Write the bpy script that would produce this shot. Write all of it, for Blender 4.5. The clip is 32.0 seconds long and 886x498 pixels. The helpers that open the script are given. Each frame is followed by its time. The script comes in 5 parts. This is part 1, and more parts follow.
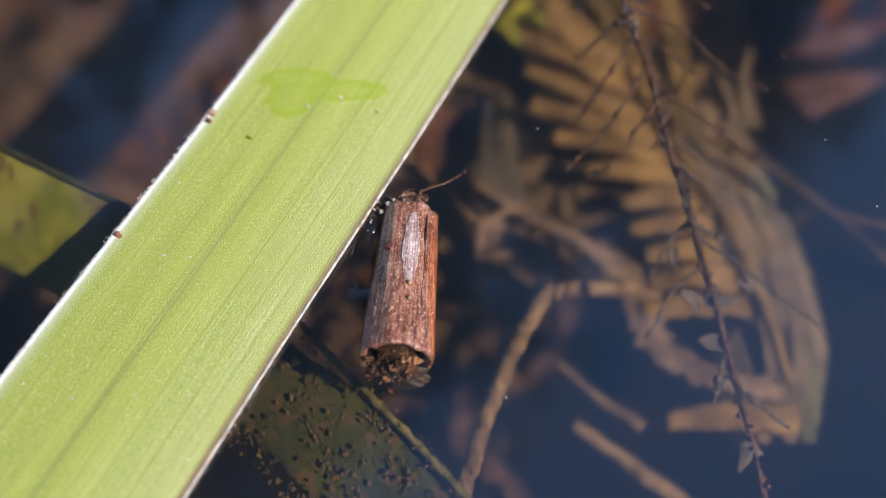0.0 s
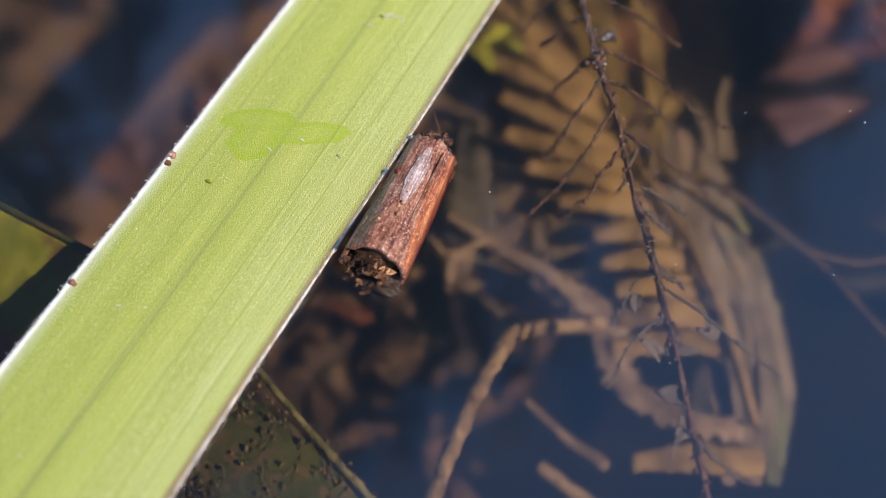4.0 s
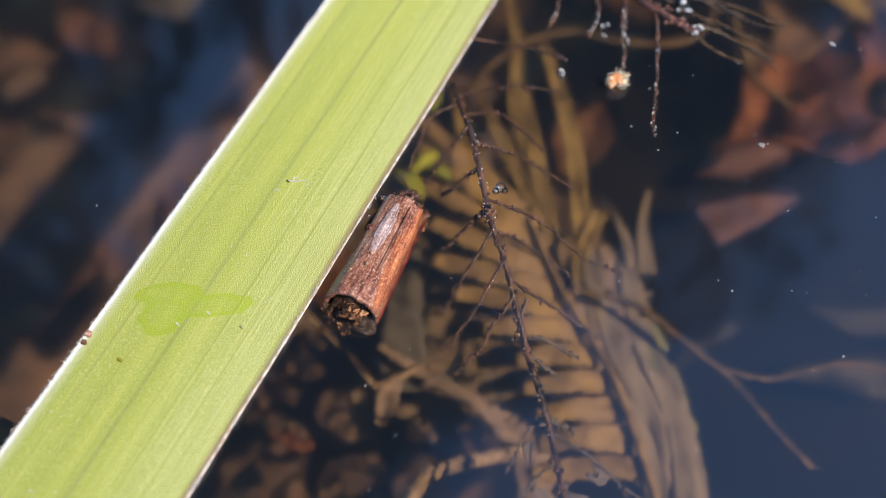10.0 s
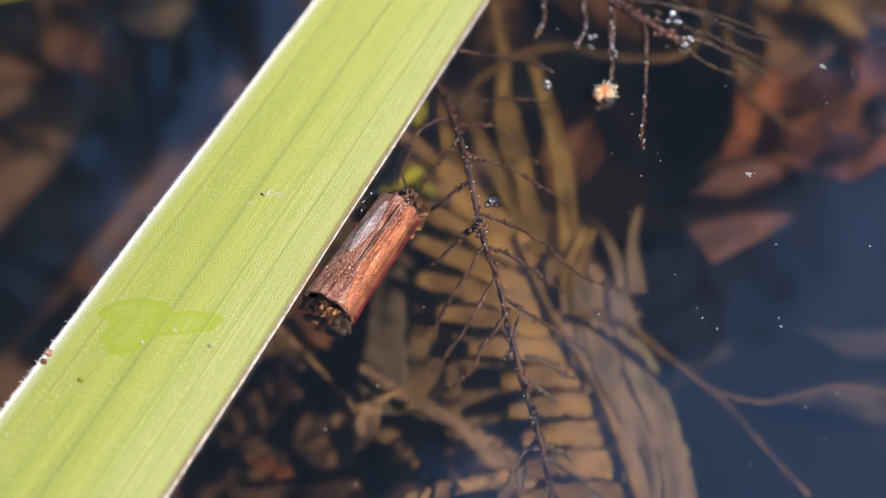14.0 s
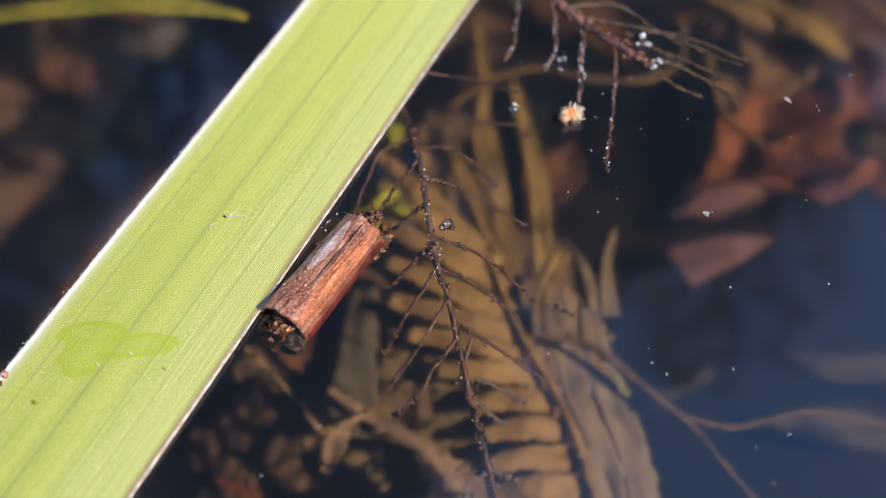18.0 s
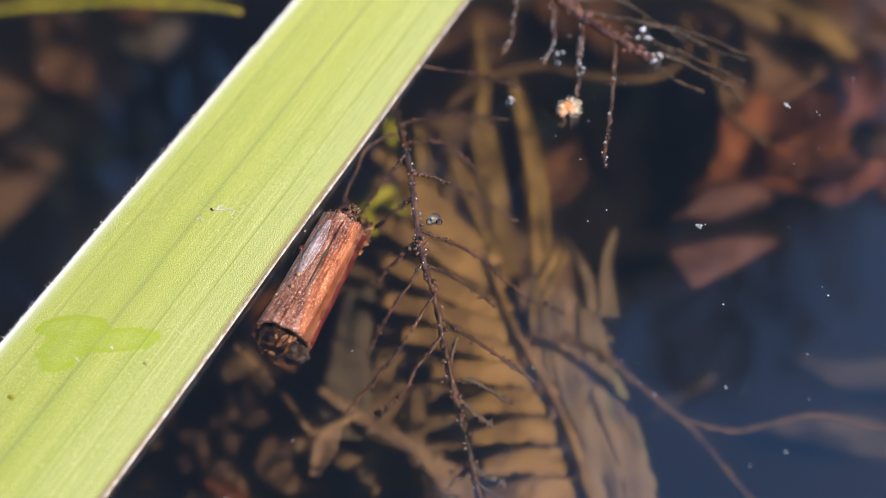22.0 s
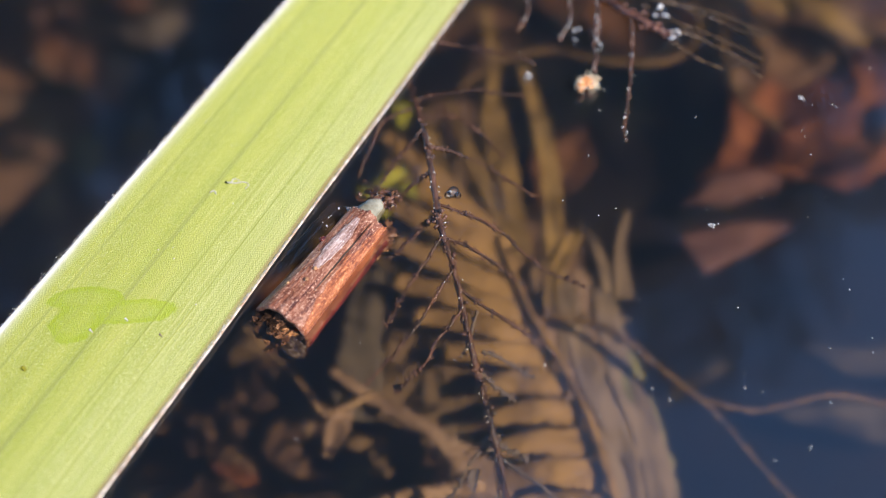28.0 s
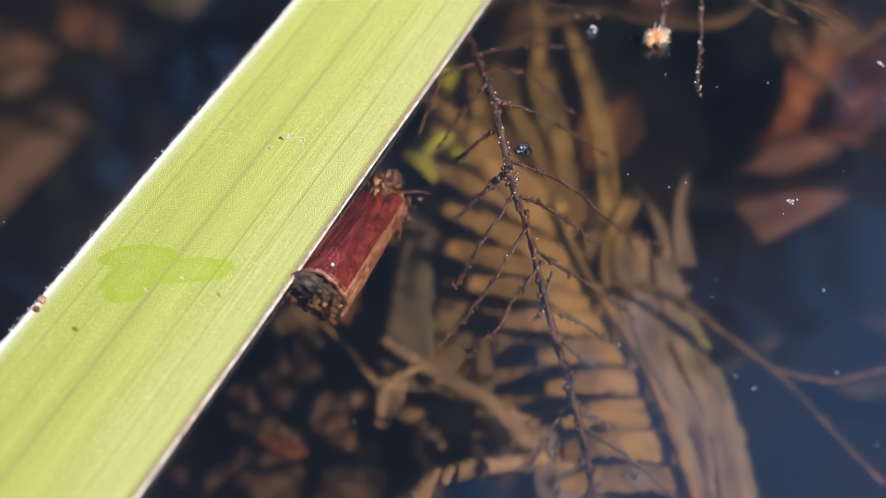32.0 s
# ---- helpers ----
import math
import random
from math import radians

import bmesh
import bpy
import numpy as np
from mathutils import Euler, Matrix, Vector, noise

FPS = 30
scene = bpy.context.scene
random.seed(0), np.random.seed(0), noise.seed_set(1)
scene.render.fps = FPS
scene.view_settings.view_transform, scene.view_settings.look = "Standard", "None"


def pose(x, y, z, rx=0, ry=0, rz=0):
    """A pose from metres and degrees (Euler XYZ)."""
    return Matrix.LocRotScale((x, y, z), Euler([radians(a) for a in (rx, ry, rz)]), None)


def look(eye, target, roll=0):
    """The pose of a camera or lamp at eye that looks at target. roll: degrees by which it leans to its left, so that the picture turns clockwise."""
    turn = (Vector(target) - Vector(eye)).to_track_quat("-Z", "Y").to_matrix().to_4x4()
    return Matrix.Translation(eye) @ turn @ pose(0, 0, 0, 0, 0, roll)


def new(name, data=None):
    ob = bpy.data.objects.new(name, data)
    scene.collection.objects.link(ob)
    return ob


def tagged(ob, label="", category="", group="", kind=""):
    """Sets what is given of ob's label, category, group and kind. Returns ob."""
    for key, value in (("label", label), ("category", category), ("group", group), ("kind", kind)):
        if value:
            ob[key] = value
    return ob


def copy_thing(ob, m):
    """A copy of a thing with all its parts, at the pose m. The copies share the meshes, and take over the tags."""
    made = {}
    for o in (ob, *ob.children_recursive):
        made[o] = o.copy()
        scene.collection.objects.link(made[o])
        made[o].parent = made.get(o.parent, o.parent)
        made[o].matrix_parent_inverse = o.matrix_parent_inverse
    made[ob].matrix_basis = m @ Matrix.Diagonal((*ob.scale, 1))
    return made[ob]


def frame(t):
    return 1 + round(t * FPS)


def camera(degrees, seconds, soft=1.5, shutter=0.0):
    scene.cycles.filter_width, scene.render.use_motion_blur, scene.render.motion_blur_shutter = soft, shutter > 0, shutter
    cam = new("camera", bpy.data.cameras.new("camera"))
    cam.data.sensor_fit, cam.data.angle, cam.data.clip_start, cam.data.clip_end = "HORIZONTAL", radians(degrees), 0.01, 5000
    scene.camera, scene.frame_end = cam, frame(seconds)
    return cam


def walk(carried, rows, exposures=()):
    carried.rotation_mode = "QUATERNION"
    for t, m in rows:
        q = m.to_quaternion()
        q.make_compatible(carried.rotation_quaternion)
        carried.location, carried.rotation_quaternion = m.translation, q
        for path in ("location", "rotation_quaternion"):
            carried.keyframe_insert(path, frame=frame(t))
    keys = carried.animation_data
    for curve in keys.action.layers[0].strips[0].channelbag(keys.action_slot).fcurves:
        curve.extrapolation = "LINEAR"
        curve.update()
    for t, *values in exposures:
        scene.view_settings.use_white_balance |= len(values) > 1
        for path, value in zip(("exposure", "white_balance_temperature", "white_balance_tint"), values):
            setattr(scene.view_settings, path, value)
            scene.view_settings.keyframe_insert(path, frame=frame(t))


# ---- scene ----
cam = camera(51.5, 32.0, 0.8)
cam.data.dof.use_dof = True
cam.data.dof.focus_distance = 0.127
cam.data.dof.aperture_fstop = 10.0
PATH = [
    (0, 0.00005, -0.00054, 0.09248, 34.69, 0.14, -0.23),
    (0.5, -0.00005, 0.00049, 0.09264, 34.68, 0.19, -0.10),
    (1, 0.00089, 0.00118, 0.09286, 34.67, -0.09, 0.00),
    (1.5, 0.00114, 0.00243, 0.09271, 34.68, -0.17, 0.01),
    (2, 0.00119, 0.00352, 0.09361, 34.82, -0.09, 0.01),
    (2.5, 0.00242, 0.00389, 0.09453, 35.03, -0.15, 0.15),
    (4.5, 0.00676, 0.00691, 0.09795, 33.80, -0.23, 0.14),
    (5, 0.00913, 0.00759, 0.10195, 33.80, -0.07, -0.05),
    (5.5, 0.01051, 0.00934, 0.10536, 34.43, -0.05, -0.26),
    (6, 0.01330, 0.01049, 0.10801, 34.97, 0.16, -0.46),
    (6.5, 0.01618, 0.01214, 0.10984, 34.72, 0.78, -0.25),
    (7, 0.01855, 0.01248, 0.11013, 35.61, 1.40, -0.49),
    (7.5, 0.01951, 0.01315, 0.10997, 35.61, 2.01, -0.68),
    (8, 0.02181, 0.01318, 0.11122, 36.34, 2.54, -1.21),
    (8.5, 0.02192, 0.01339, 0.11090, 36.78, 2.55, -1.50),
    (9, 0.02275, 0.01418, 0.11121, 36.67, 2.69, -1.46),
    (9.5, 0.02273, 0.01453, 0.11111, 36.72, 2.81, -1.56),
    (10, 0.02423, 0.01566, 0.11177, 36.32, 3.02, -1.42),
    (10.5, 0.02477, 0.01632, 0.11127, 36.35, 2.94, -1.68),
    (11, 0.02474, 0.01575, 0.11099, 36.60, 2.98, -1.78),
    (11.5, 0.02444, 0.01632, 0.11159, 36.49, 3.10, -1.76),
    (12, 0.02548, 0.01712, 0.11276, 36.36, 2.77, -1.84),
    (12.5, 0.02486, 0.01699, 0.11176, 36.94, 2.65, -1.88),
    (13, 0.02683, 0.01766, 0.11142, 36.83, 2.77, -1.62),
    (13.5, 0.02640, 0.01823, 0.10966, 37.22, 2.69, -1.61),
    (14, 0.02622, 0.01801, 0.10623, 37.86, 2.68, -1.50),
    (14.5, 0.02764, 0.01880, 0.10637, 38.02, 3.02, -1.22),
    (16.5, 0.02942, 0.01770, 0.10442, 38.49, 3.34, -1.09),
    (17, 0.03036, 0.01801, 0.10423, 38.46, 3.35, -1.00),
    (17.5, 0.03259, 0.01854, 0.10467, 38.55, 3.34, -0.97),
    (18, 0.03411, 0.01845, 0.10570, 39.14, 3.26, -0.86),
    (18.5, 0.03476, 0.01839, 0.10463, 39.06, 3.47, -0.58),
    (19, 0.03489, 0.01925, 0.10253, 39.36, 3.15, -0.44),
    (19.5, 0.03547, 0.01924, 0.10132, 39.74, 3.19, -0.29),
    (20, 0.03513, 0.01891, 0.09928, 39.77, 2.82, -0.43),
    (20.5, 0.03555, 0.01907, 0.09982, 39.72, 3.08, -0.32),
    (21, 0.03631, 0.01918, 0.10102, 39.67, 3.42, -0.20),
    (21.5, 0.03585, 0.01922, 0.10136, 39.75, 3.36, -0.25),
    (22, 0.03618, 0.01914, 0.10126, 39.79, 3.40, -0.28),
    (22.5, 0.03574, 0.01927, 0.10135, 39.81, 3.19, -0.40),
    (23, 0.03489, 0.01950, 0.10146, 39.84, 3.12, -0.57),
    (23.5, 0.03443, 0.01934, 0.10040, 39.99, 3.00, -0.67),
    (24, 0.03373, 0.01930, 0.10040, 40.04, 2.87, -0.77),
    (24.5, 0.03354, 0.01970, 0.10141, 39.84, 2.74, -0.92),
    (25, 0.03364, 0.01968, 0.10129, 39.86, 2.73, -0.95),
    (25.5, 0.03417, 0.01955, 0.10113, 39.89, 2.86, -0.75),
    (27.5, 0.03326, 0.01856, 0.10082, 40.14, 3.01, -0.56),
    (28, 0.03178, 0.01696, 0.09683, 40.16, 2.84, -0.53),
    (28.5, 0.02996, 0.01629, 0.09374, 39.97, 3.45, -0.24),
    (29, 0.02729, 0.01623, 0.09242, 39.65, 3.52, -0.25),
    (29.5, 0.02546, 0.01639, 0.09066, 39.64, 3.28, -0.41),
    (30, 0.02423, 0.01611, 0.08821, 39.57, 3.21, -0.35),
    (30.5, 0.02242, 0.01719, 0.08884, 39.29, 2.98, -0.42),
    (31, 0.02372, 0.01706, 0.08897, 39.31, 3.19, -0.19),
    (31.5, 0.02291, 0.01787, 0.08980, 39.52, 3.00, -0.33),
    (32, 0.02338, 0.01836, 0.09000, 39.28, 3.09, -0.07)
]
walk(cam, [(t, pose(x, y, z, rx, ry, rz)) for t, x, y, z, rx, ry, rz in PATH], [(0, 0.86, 6500, 10), (5, 0.88, 6620, 10), (9, 0.95, 6700, 11), (14, 0.98, 6760, 12), (23, 1.04, 6700, 12.5), (28, 1.05, 6700, 13), (32, 1.05, 6700, 12.5)])

# ---- light ----
SUN_AZ, SUN_EL = radians(120), radians(41.7)
to_sun = Vector((math.sin(SUN_AZ) * math.cos(SUN_EL), math.cos(SUN_AZ) * math.cos(SUN_EL), math.sin(SUN_EL)))
world = bpy.data.worlds.new("sky")
scene.world = world
world.use_nodes = True
sky = world.node_tree.nodes.new("ShaderNodeTexSky")
sky.sky_type, sky.sun_disc = "NISHITA", False
sky.sun_elevation, sky.sun_rotation = SUN_EL, SUN_AZ
sky.air_density, sky.dust_density, sky.ozone_density = 1.0, 0.0, 7.6
world.node_tree.links.new(sky.outputs[0], world.node_tree.nodes["Background"].inputs[0])
world.node_tree.nodes["Background"].inputs[1].default_value = 0.15
sun = new("sun", bpy.data.lights.new("sun", "SUN"))
sun.data.energy, sun.data.angle, sun.data.color = 2.95, radians(0.6), (1.0, 0.88, 0.70)
sun.matrix_world = look(to_sun * 5, (0, 0, 0))

CM = 0.01


# ---- materials ----
def mat(name, dark, light, grain=(200, 200, 200), rough=0.6, bump=0.3, bump_scale=None, spots=None, spec=0.5, stain=40, coat=0.0, bump_dist=0.0002, trans=0.0):
    """A surface of two tones mixed by stretched grain, larger stains and, if given, spots (colour, scale, amount)."""
    m = bpy.data.materials.new(name)
    m.use_nodes = True
    n, l = m.node_tree.nodes, m.node_tree.links
    b = n["Principled BSDF"]
    co = n.new("ShaderNodeTexCoord")
    mp = n.new("ShaderNodeMapping")
    mp.inputs["Scale"].default_value = grain
    l.new(co.outputs["Object"], mp.inputs[0])
    fine = n.new("ShaderNodeTexNoise")
    fine.inputs["Scale"].default_value, fine.inputs["Detail"].default_value, fine.inputs["Roughness"].default_value = 1.0, 5, 0.65
    l.new(mp.outputs[0], fine.inputs["Vector"])
    wide = n.new("ShaderNodeTexNoise")
    wide.inputs["Scale"].default_value, wide.inputs["Detail"].default_value = stain, 3
    info = n.new("ShaderNodeObjectInfo")
    add = n.new("ShaderNodeVectorMath")
    l.new(co.outputs["Object"], add.inputs[0])
    l.new(info.outputs["Random"], add.inputs[1])
    l.new(add.outputs[0], wide.inputs["Vector"])
    mix = n.new("ShaderNodeMath")
    mix.operation = "MULTIPLY_ADD"
    mix.inputs[1].default_value = 0.55
    l.new(wide.outputs["Fac"], mix.inputs[0])
    half = n.new("ShaderNodeMath")
    half.operation = "MULTIPLY"
    half.inputs[1].default_value = 0.5
    l.new(fine.outputs["Fac"], half.inputs[0])
    l.new(half.outputs[0], mix.inputs[2])
    ramp = n.new("ShaderNodeValToRGB")
    ramp.color_ramp.elements[0].position, ramp.color_ramp.elements[0].color = 0.41, (*dark, 1)
    ramp.color_ramp.elements[1].position, ramp.color_ramp.elements[1].color = 0.63, (*light, 1)
    l.new(mix.outputs[0], ramp.inputs[0])
    colour = ramp.outputs[0]
    if spots:
        dots = n.new("ShaderNodeTexNoise")
        dots.inputs["Scale"].default_value, dots.inputs["Detail"].default_value = spots[1], 2
        l.new(co.outputs["Object"], dots.inputs["Vector"])
        cut = n.new("ShaderNodeMapRange")
        cut.inputs[1].default_value, cut.inputs[2].default_value = spots[2], spots[2] + 0.06
        l.new(dots.outputs["Fac"], cut.inputs[0])
        over = n.new("ShaderNodeMixRGB")
        over.inputs[2].default_value = (*spots[0], 1)
        l.new(cut.outputs[0], over.inputs[0])
        l.new(colour, over.inputs[1])
        colour = over.outputs[0]
    l.new(colour, b.inputs["Base Color"])
    b.inputs["Roughness"].default_value = rough
    b.inputs["Specular IOR Level"].default_value = spec
    b.inputs["Coat Weight"].default_value = coat
    b.inputs["Coat Roughness"].default_value = 0.12
    b.inputs["Transmission Weight"].default_value = trans
    if bump:
        bp = n.new("ShaderNodeBump")
        bp.inputs["Strength"].default_value, bp.inputs["Distance"].default_value = bump, bump_dist
        if bump_scale:
            rel = n.new("ShaderNodeTexNoise")
            rel.inputs["Scale"].default_value, rel.inputs["Detail"].default_value = bump_scale, 4
            l.new(co.outputs["Object"], rel.inputs["Vector"])
            l.new(rel.outputs["Fac"], bp.inputs["Height"])
        else:
            l.new(fine.outputs["Fac"], bp.inputs["Height"])
        l.new(bp.outputs[0], b.inputs["Normal"])
    return m


def reed(name, stops, coat):
    """Skin of a rotten reed: long fibres, blotches between several tones, glossy where wet, cracked relief."""
    m = bpy.data.materials.new(name)
    m.use_nodes = True
    n, l = m.node_tree.nodes, m.node_tree.links
    b = n["Principled BSDF"]
    co = n.new("ShaderNodeTexCoord")

    def field(scale, detail, rough):
        mp = n.new("ShaderNodeMapping")
        mp.inputs["Scale"].default_value = scale
        l.new(co.outputs["Object"], mp.inputs[0])
        tex = n.new("ShaderNodeTexNoise")
        tex.inputs["Scale"].default_value, tex.inputs["Detail"].default_value, tex.inputs["Roughness"].default_value = 1.0, detail, rough
        l.new(mp.outputs[0], tex.inputs["Vector"])
        return tex.outputs["Fac"]

    def weigh(a, k, c=None):
        x = n.new("ShaderNodeMath")
        x.operation = "MULTIPLY_ADD"
        x.inputs[1].default_value = k
        l.new(a, x.inputs[0])
        if c is None:
            x.inputs[2].default_value = 0.0
        else:
            l.new(c, x.inputs[2])
        return x.outputs[0]

    fibre = field((2600, 330, 2600), 4, 0.7)
    cords = field((900, 90, 900), 3, 0.6)
    blotch = field((640, 330, 640), 5, 0.75)
    grit = field((3600, 2400, 3600), 3, 0.7)
    total = weigh(blotch, 0.42, weigh(cords, 0.18, weigh(fibre, 0.20, weigh(grit, 0.20))))
    ramp = n.new("ShaderNodeValToRGB")
    while len(ramp.color_ramp.elements) < len(stops):
        ramp.color_ramp.elements.new(0.5)
    for el, (at, tone) in zip(ramp.color_ramp.elements, stops):
        el.position, el.color = at, (*tone, 1)
    l.new(total, ramp.inputs[0])
    speckle = n.new("ShaderNodeMapRange")
    speckle.inputs[1].default_value, speckle.inputs[2].default_value, speckle.inputs[4].default_value = 0.57, 0.68, 0.7
    l.new(grit, speckle.inputs[0])
    over = n.new("ShaderNodeMixRGB")
    over.inputs[2].default_value = (*[min(1, v * 1.25) for v in stops[-1][1]], 1)
    l.new(speckle.outputs[0], over.inputs[0])
    l.new(ramp.outputs[0], over.inputs[1])
    l.new(over.outputs[0], b.inputs["Base Color"])
    gloss = n.new("ShaderNodeMapRange")
    gloss.inputs[1].default_value, gloss.inputs[2].default_value, gloss.inputs[3].default_value, gloss.inputs[4].default_value = 0.40, 0.62, 0.30, 0.62
    l.new(blotch, gloss.inputs[0])
    l.new(gloss.outputs[0], b.inputs["Roughness"])
    b.inputs["Specular IOR Level"].default_value = 0.3
    b.inputs["Coat Weight"].default_value, b.inputs["Coat Roughness"].default_value = coat, 0.22
    bp = n.new("ShaderNodeBump")
    bp.inputs["Strength"].default_value, bp.inputs["Distance"].default_value = 1.0, 0.00020
    l.new(weigh(grit, 0.25, weigh(fibre, 0.7, cords)), bp.inputs["Height"])
    for name_in in ("Normal", "Coat Normal"):
        l.new(bp.outputs[0], b.inputs[name_in])
    return m


def clear(name, tint, ior, rough, ripple=0.0, ripple_scale=20.0, silt=0.0, cloudy=0.0):
    """Water or air-bubble film: what lies below shows through, softened by depth where cloudy, and the sky is mirrored
    by the angle of view. silt is the share of haze painted over it.
    """
    m = bpy.data.materials.new(name)
    m.use_nodes = True
    n, l = m.node_tree.nodes, m.node_tree.links
    n.remove(n["Principled BSDF"])
    see = n.new("ShaderNodeBsdfRefraction" if cloudy else "ShaderNodeBsdfTransparent")
    see.inputs[0].default_value = (*tint, 1)
    if cloudy:
        see.inputs["Roughness"].default_value, see.inputs["IOR"].default_value = cloudy, 1.02
    gloss = n.new("ShaderNodeBsdfGlossy")
    gloss.inputs["Roughness"].default_value = rough
    fres = n.new("ShaderNodeFresnel")
    fres.inputs["IOR"].default_value = ior
    mix = n.new("ShaderNodeMixShader")
    l.new(fres.outputs[0], mix.inputs[0])
    if silt:
        # haze over the depths, painted as an even blue diffuse share of the surface
        blue_haze = n.new("ShaderNodeBsdfDiffuse")
        blue_haze.inputs[0].default_value = (0.085, 0.13, 0.20, 1)
        cloud = n.new("ShaderNodeMixShader")
        cloud.inputs[0].default_value = silt
        l.new(see.outputs[0], cloud.inputs[1])
        l.new(blue_haze.outputs[0], cloud.inputs[2])
        l.new(cloud.outputs[0], mix.inputs[1])
    else:
        l.new(see.outputs[0], mix.inputs[1])
    l.new(gloss.outputs[0], mix.inputs[2])
    l.new(mix.outputs[0], n["Material Output"].inputs[0])
    if ripple:
        co = n.new("ShaderNodeTexCoord")
        tex = n.new("ShaderNodeTexNoise")
        tex.inputs["Scale"].default_value, tex.inputs["Detail"].default_value = ripple_scale, 1.5
        l.new(co.outputs["Object"], tex.inputs["Vector"])
        bp = n.new("ShaderNodeBump")
        bp.inputs["Strength"].default_value, bp.inputs["Distance"].default_value = 1.0, ripple
        l.new(tex.outputs["Fac"], bp.inputs["Height"])
        l.new(bp.outputs[0], gloss.inputs["Normal"])
        l.new(bp.outputs[0], fres.inputs["Normal"])
    return m


def leaf_green():
    """Living blade: fibres and soft dark veins along it, pores flecked pale for waxy glints, one side painted pale for
    the sheen of its hairs, a brown line and pale margins. UV: across, along.
    """
    m = bpy.data.materials.new("iris_green")
    m.use_nodes = True
    n, l = m.node_tree.nodes, m.node_tree.links
    b = n["Principled BSDF"]
    co = n.new("ShaderNodeTexCoord")

    def field(scale, detail, rough=0.6, source="Object"):
        mp = n.new("ShaderNodeMapping")
        mp.inputs["Scale"].default_value = scale
        l.new(co.outputs[source], mp.inputs[0])
        tex = n.new("ShaderNodeTexNoise")
        tex.inputs["Scale"].default_value, tex.inputs["Detail"].default_value, tex.inputs["Roughness"].default_value = 1.0, detail, rough
        l.new(mp.outputs[0], tex.inputs["Vector"])
        return tex.outputs["Fac"]

    def span(value, a, b2, lo, hi, smooth=False):
        r = n.new("ShaderNodeMapRange")
        r.interpolation_type = "SMOOTHSTEP" if smooth else "LINEAR"
        r.inputs[1].default_value, r.inputs[2].default_value, r.inputs[3].default_value, r.inputs[4].default_value = a, b2, lo, hi
        l.new(value, r.inputs[0])
        return r.outputs[0]

    def calc(op, one, two, three=None):
        k = n.new("ShaderNodeMath")
        k.operation = op
        for i, v in enumerate((one, two, three)):
            if v is None:
                continue
            if isinstance(v, (int, float)):
                k.inputs[i].default_value = v
            else:
                l.new(v, k.inputs[i])
        return k.outputs[0]

    def blend(fac, one, two):
        mx = n.new("ShaderNodeMixRGB")
        l.new(fac, mx.inputs[0])
        for k, v in ((1, one), (2, two)):
            if isinstance(v, tuple):
                mx.inputs[k].default_value = (*v, 1)
            else:
                l.new(v, mx.inputs[k])
        return mx.outputs[0]

    fibre = field((170, 5, 1), 3, 0.7, "UV")
    cords = field((46, 0.9, 1), 2, 0.5, "UV")
    bands = field((9, 0.5, 1), 2, 0.5, "UV")
    patchy = field((5, 1.6, 1), 4, 0.6, "UV")
    wobble = field((6, 2.2, 1), 2, 0.5, "UV")
    pores = field((5600, 3700, 1500), 3, 0.7)
    sep = n.new("ShaderNodeSeparateXYZ")
    l.new(co.outputs["UV"], sep.inputs[0])
    across = calc("MULTIPLY_ADD", wobble, 0.012, calc("SUBTRACT", sep.outputs[0], 0.006))
    c = blend(span(bands, 0.36, 0.66, 0, 1), (0.330, 0.356, 0.030), (0.478, 0.478, 0.064))
    c = blend(span(patchy, 0.45, 0.72, 0, 0.40), c, (0.335, 0.400, 0.024))
    # pale ramp to the right: sheen of the hairs painted into the colour
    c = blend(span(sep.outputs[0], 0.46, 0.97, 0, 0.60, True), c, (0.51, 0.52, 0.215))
    c = blend(span(cords, 0.40, 0.30, 0, 0.5), c, (0.235, 0.285, 0.030))
    c = blend(span(fibre, 0.36, 0.62, 0.62, 0), c, (0.235, 0.300, 0.024))
    # pale pore flecks paint in the glints of the wax
    c = blend(span(pores, 0.54, 0.68, 0, 0.62), c, (0.76, 0.77, 0.34))
    # pale fibre streaks, stronger to the right: more of the painted sheen
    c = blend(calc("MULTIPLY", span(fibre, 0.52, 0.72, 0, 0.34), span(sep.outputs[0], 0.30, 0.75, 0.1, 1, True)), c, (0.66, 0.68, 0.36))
    for centre, half, much in ((0.165, 0.020, 0.34), (0.300, 0.012, 0.22), (0.465, 0.026, 0.62), (0.575, 0.010, 0.25), (0.672, 0.011, 0.42), (0.800, 0.012, 0.38), (0.885, 0.009, 0.25)):
        off = calc("ABSOLUTE", calc("SUBTRACT", across, centre), 0)
        dark = calc("MULTIPLY", span(off, half * 0.15, half, much, 0, True), span(cords, 0.30, 0.55, 1.0, 0.55))
        c = blend(dark, c, (0.170, 0.185, 0.060))
    # wet stain: an upper lobe, a bulge below and a ragged tongue; deeper green along its rim
    swirl = n.new("ShaderNodeTexNoise")
    swirl.inputs["Scale"].default_value, swirl.inputs["Detail"].default_value = 300, 3
    l.new(co.outputs["Object"], swirl.inputs["Vector"])
    near = None
    for cx, cy, turn, wide, high in ((-0.0058, -0.0074, 21, 0.0055, 0.0022), (-0.0044, -0.0108, 20, 0.0038, 0.0040), (0.0018, -0.0068, 28, 0.0064, 0.0023)):
        mp = n.new("ShaderNodeMapping")
        mp.vector_type = "TEXTURE"
        mp.inputs["Location"].default_value, mp.inputs["Rotation"].default_value, mp.inputs["Scale"].default_value = (cx, cy, 0), (0, 0, radians(turn)), (wide, high, 1)
        l.new(co.outputs["Object"], mp.inputs[0])
        far = n.new("ShaderNodeVectorMath")
        far.operation = "LENGTH"
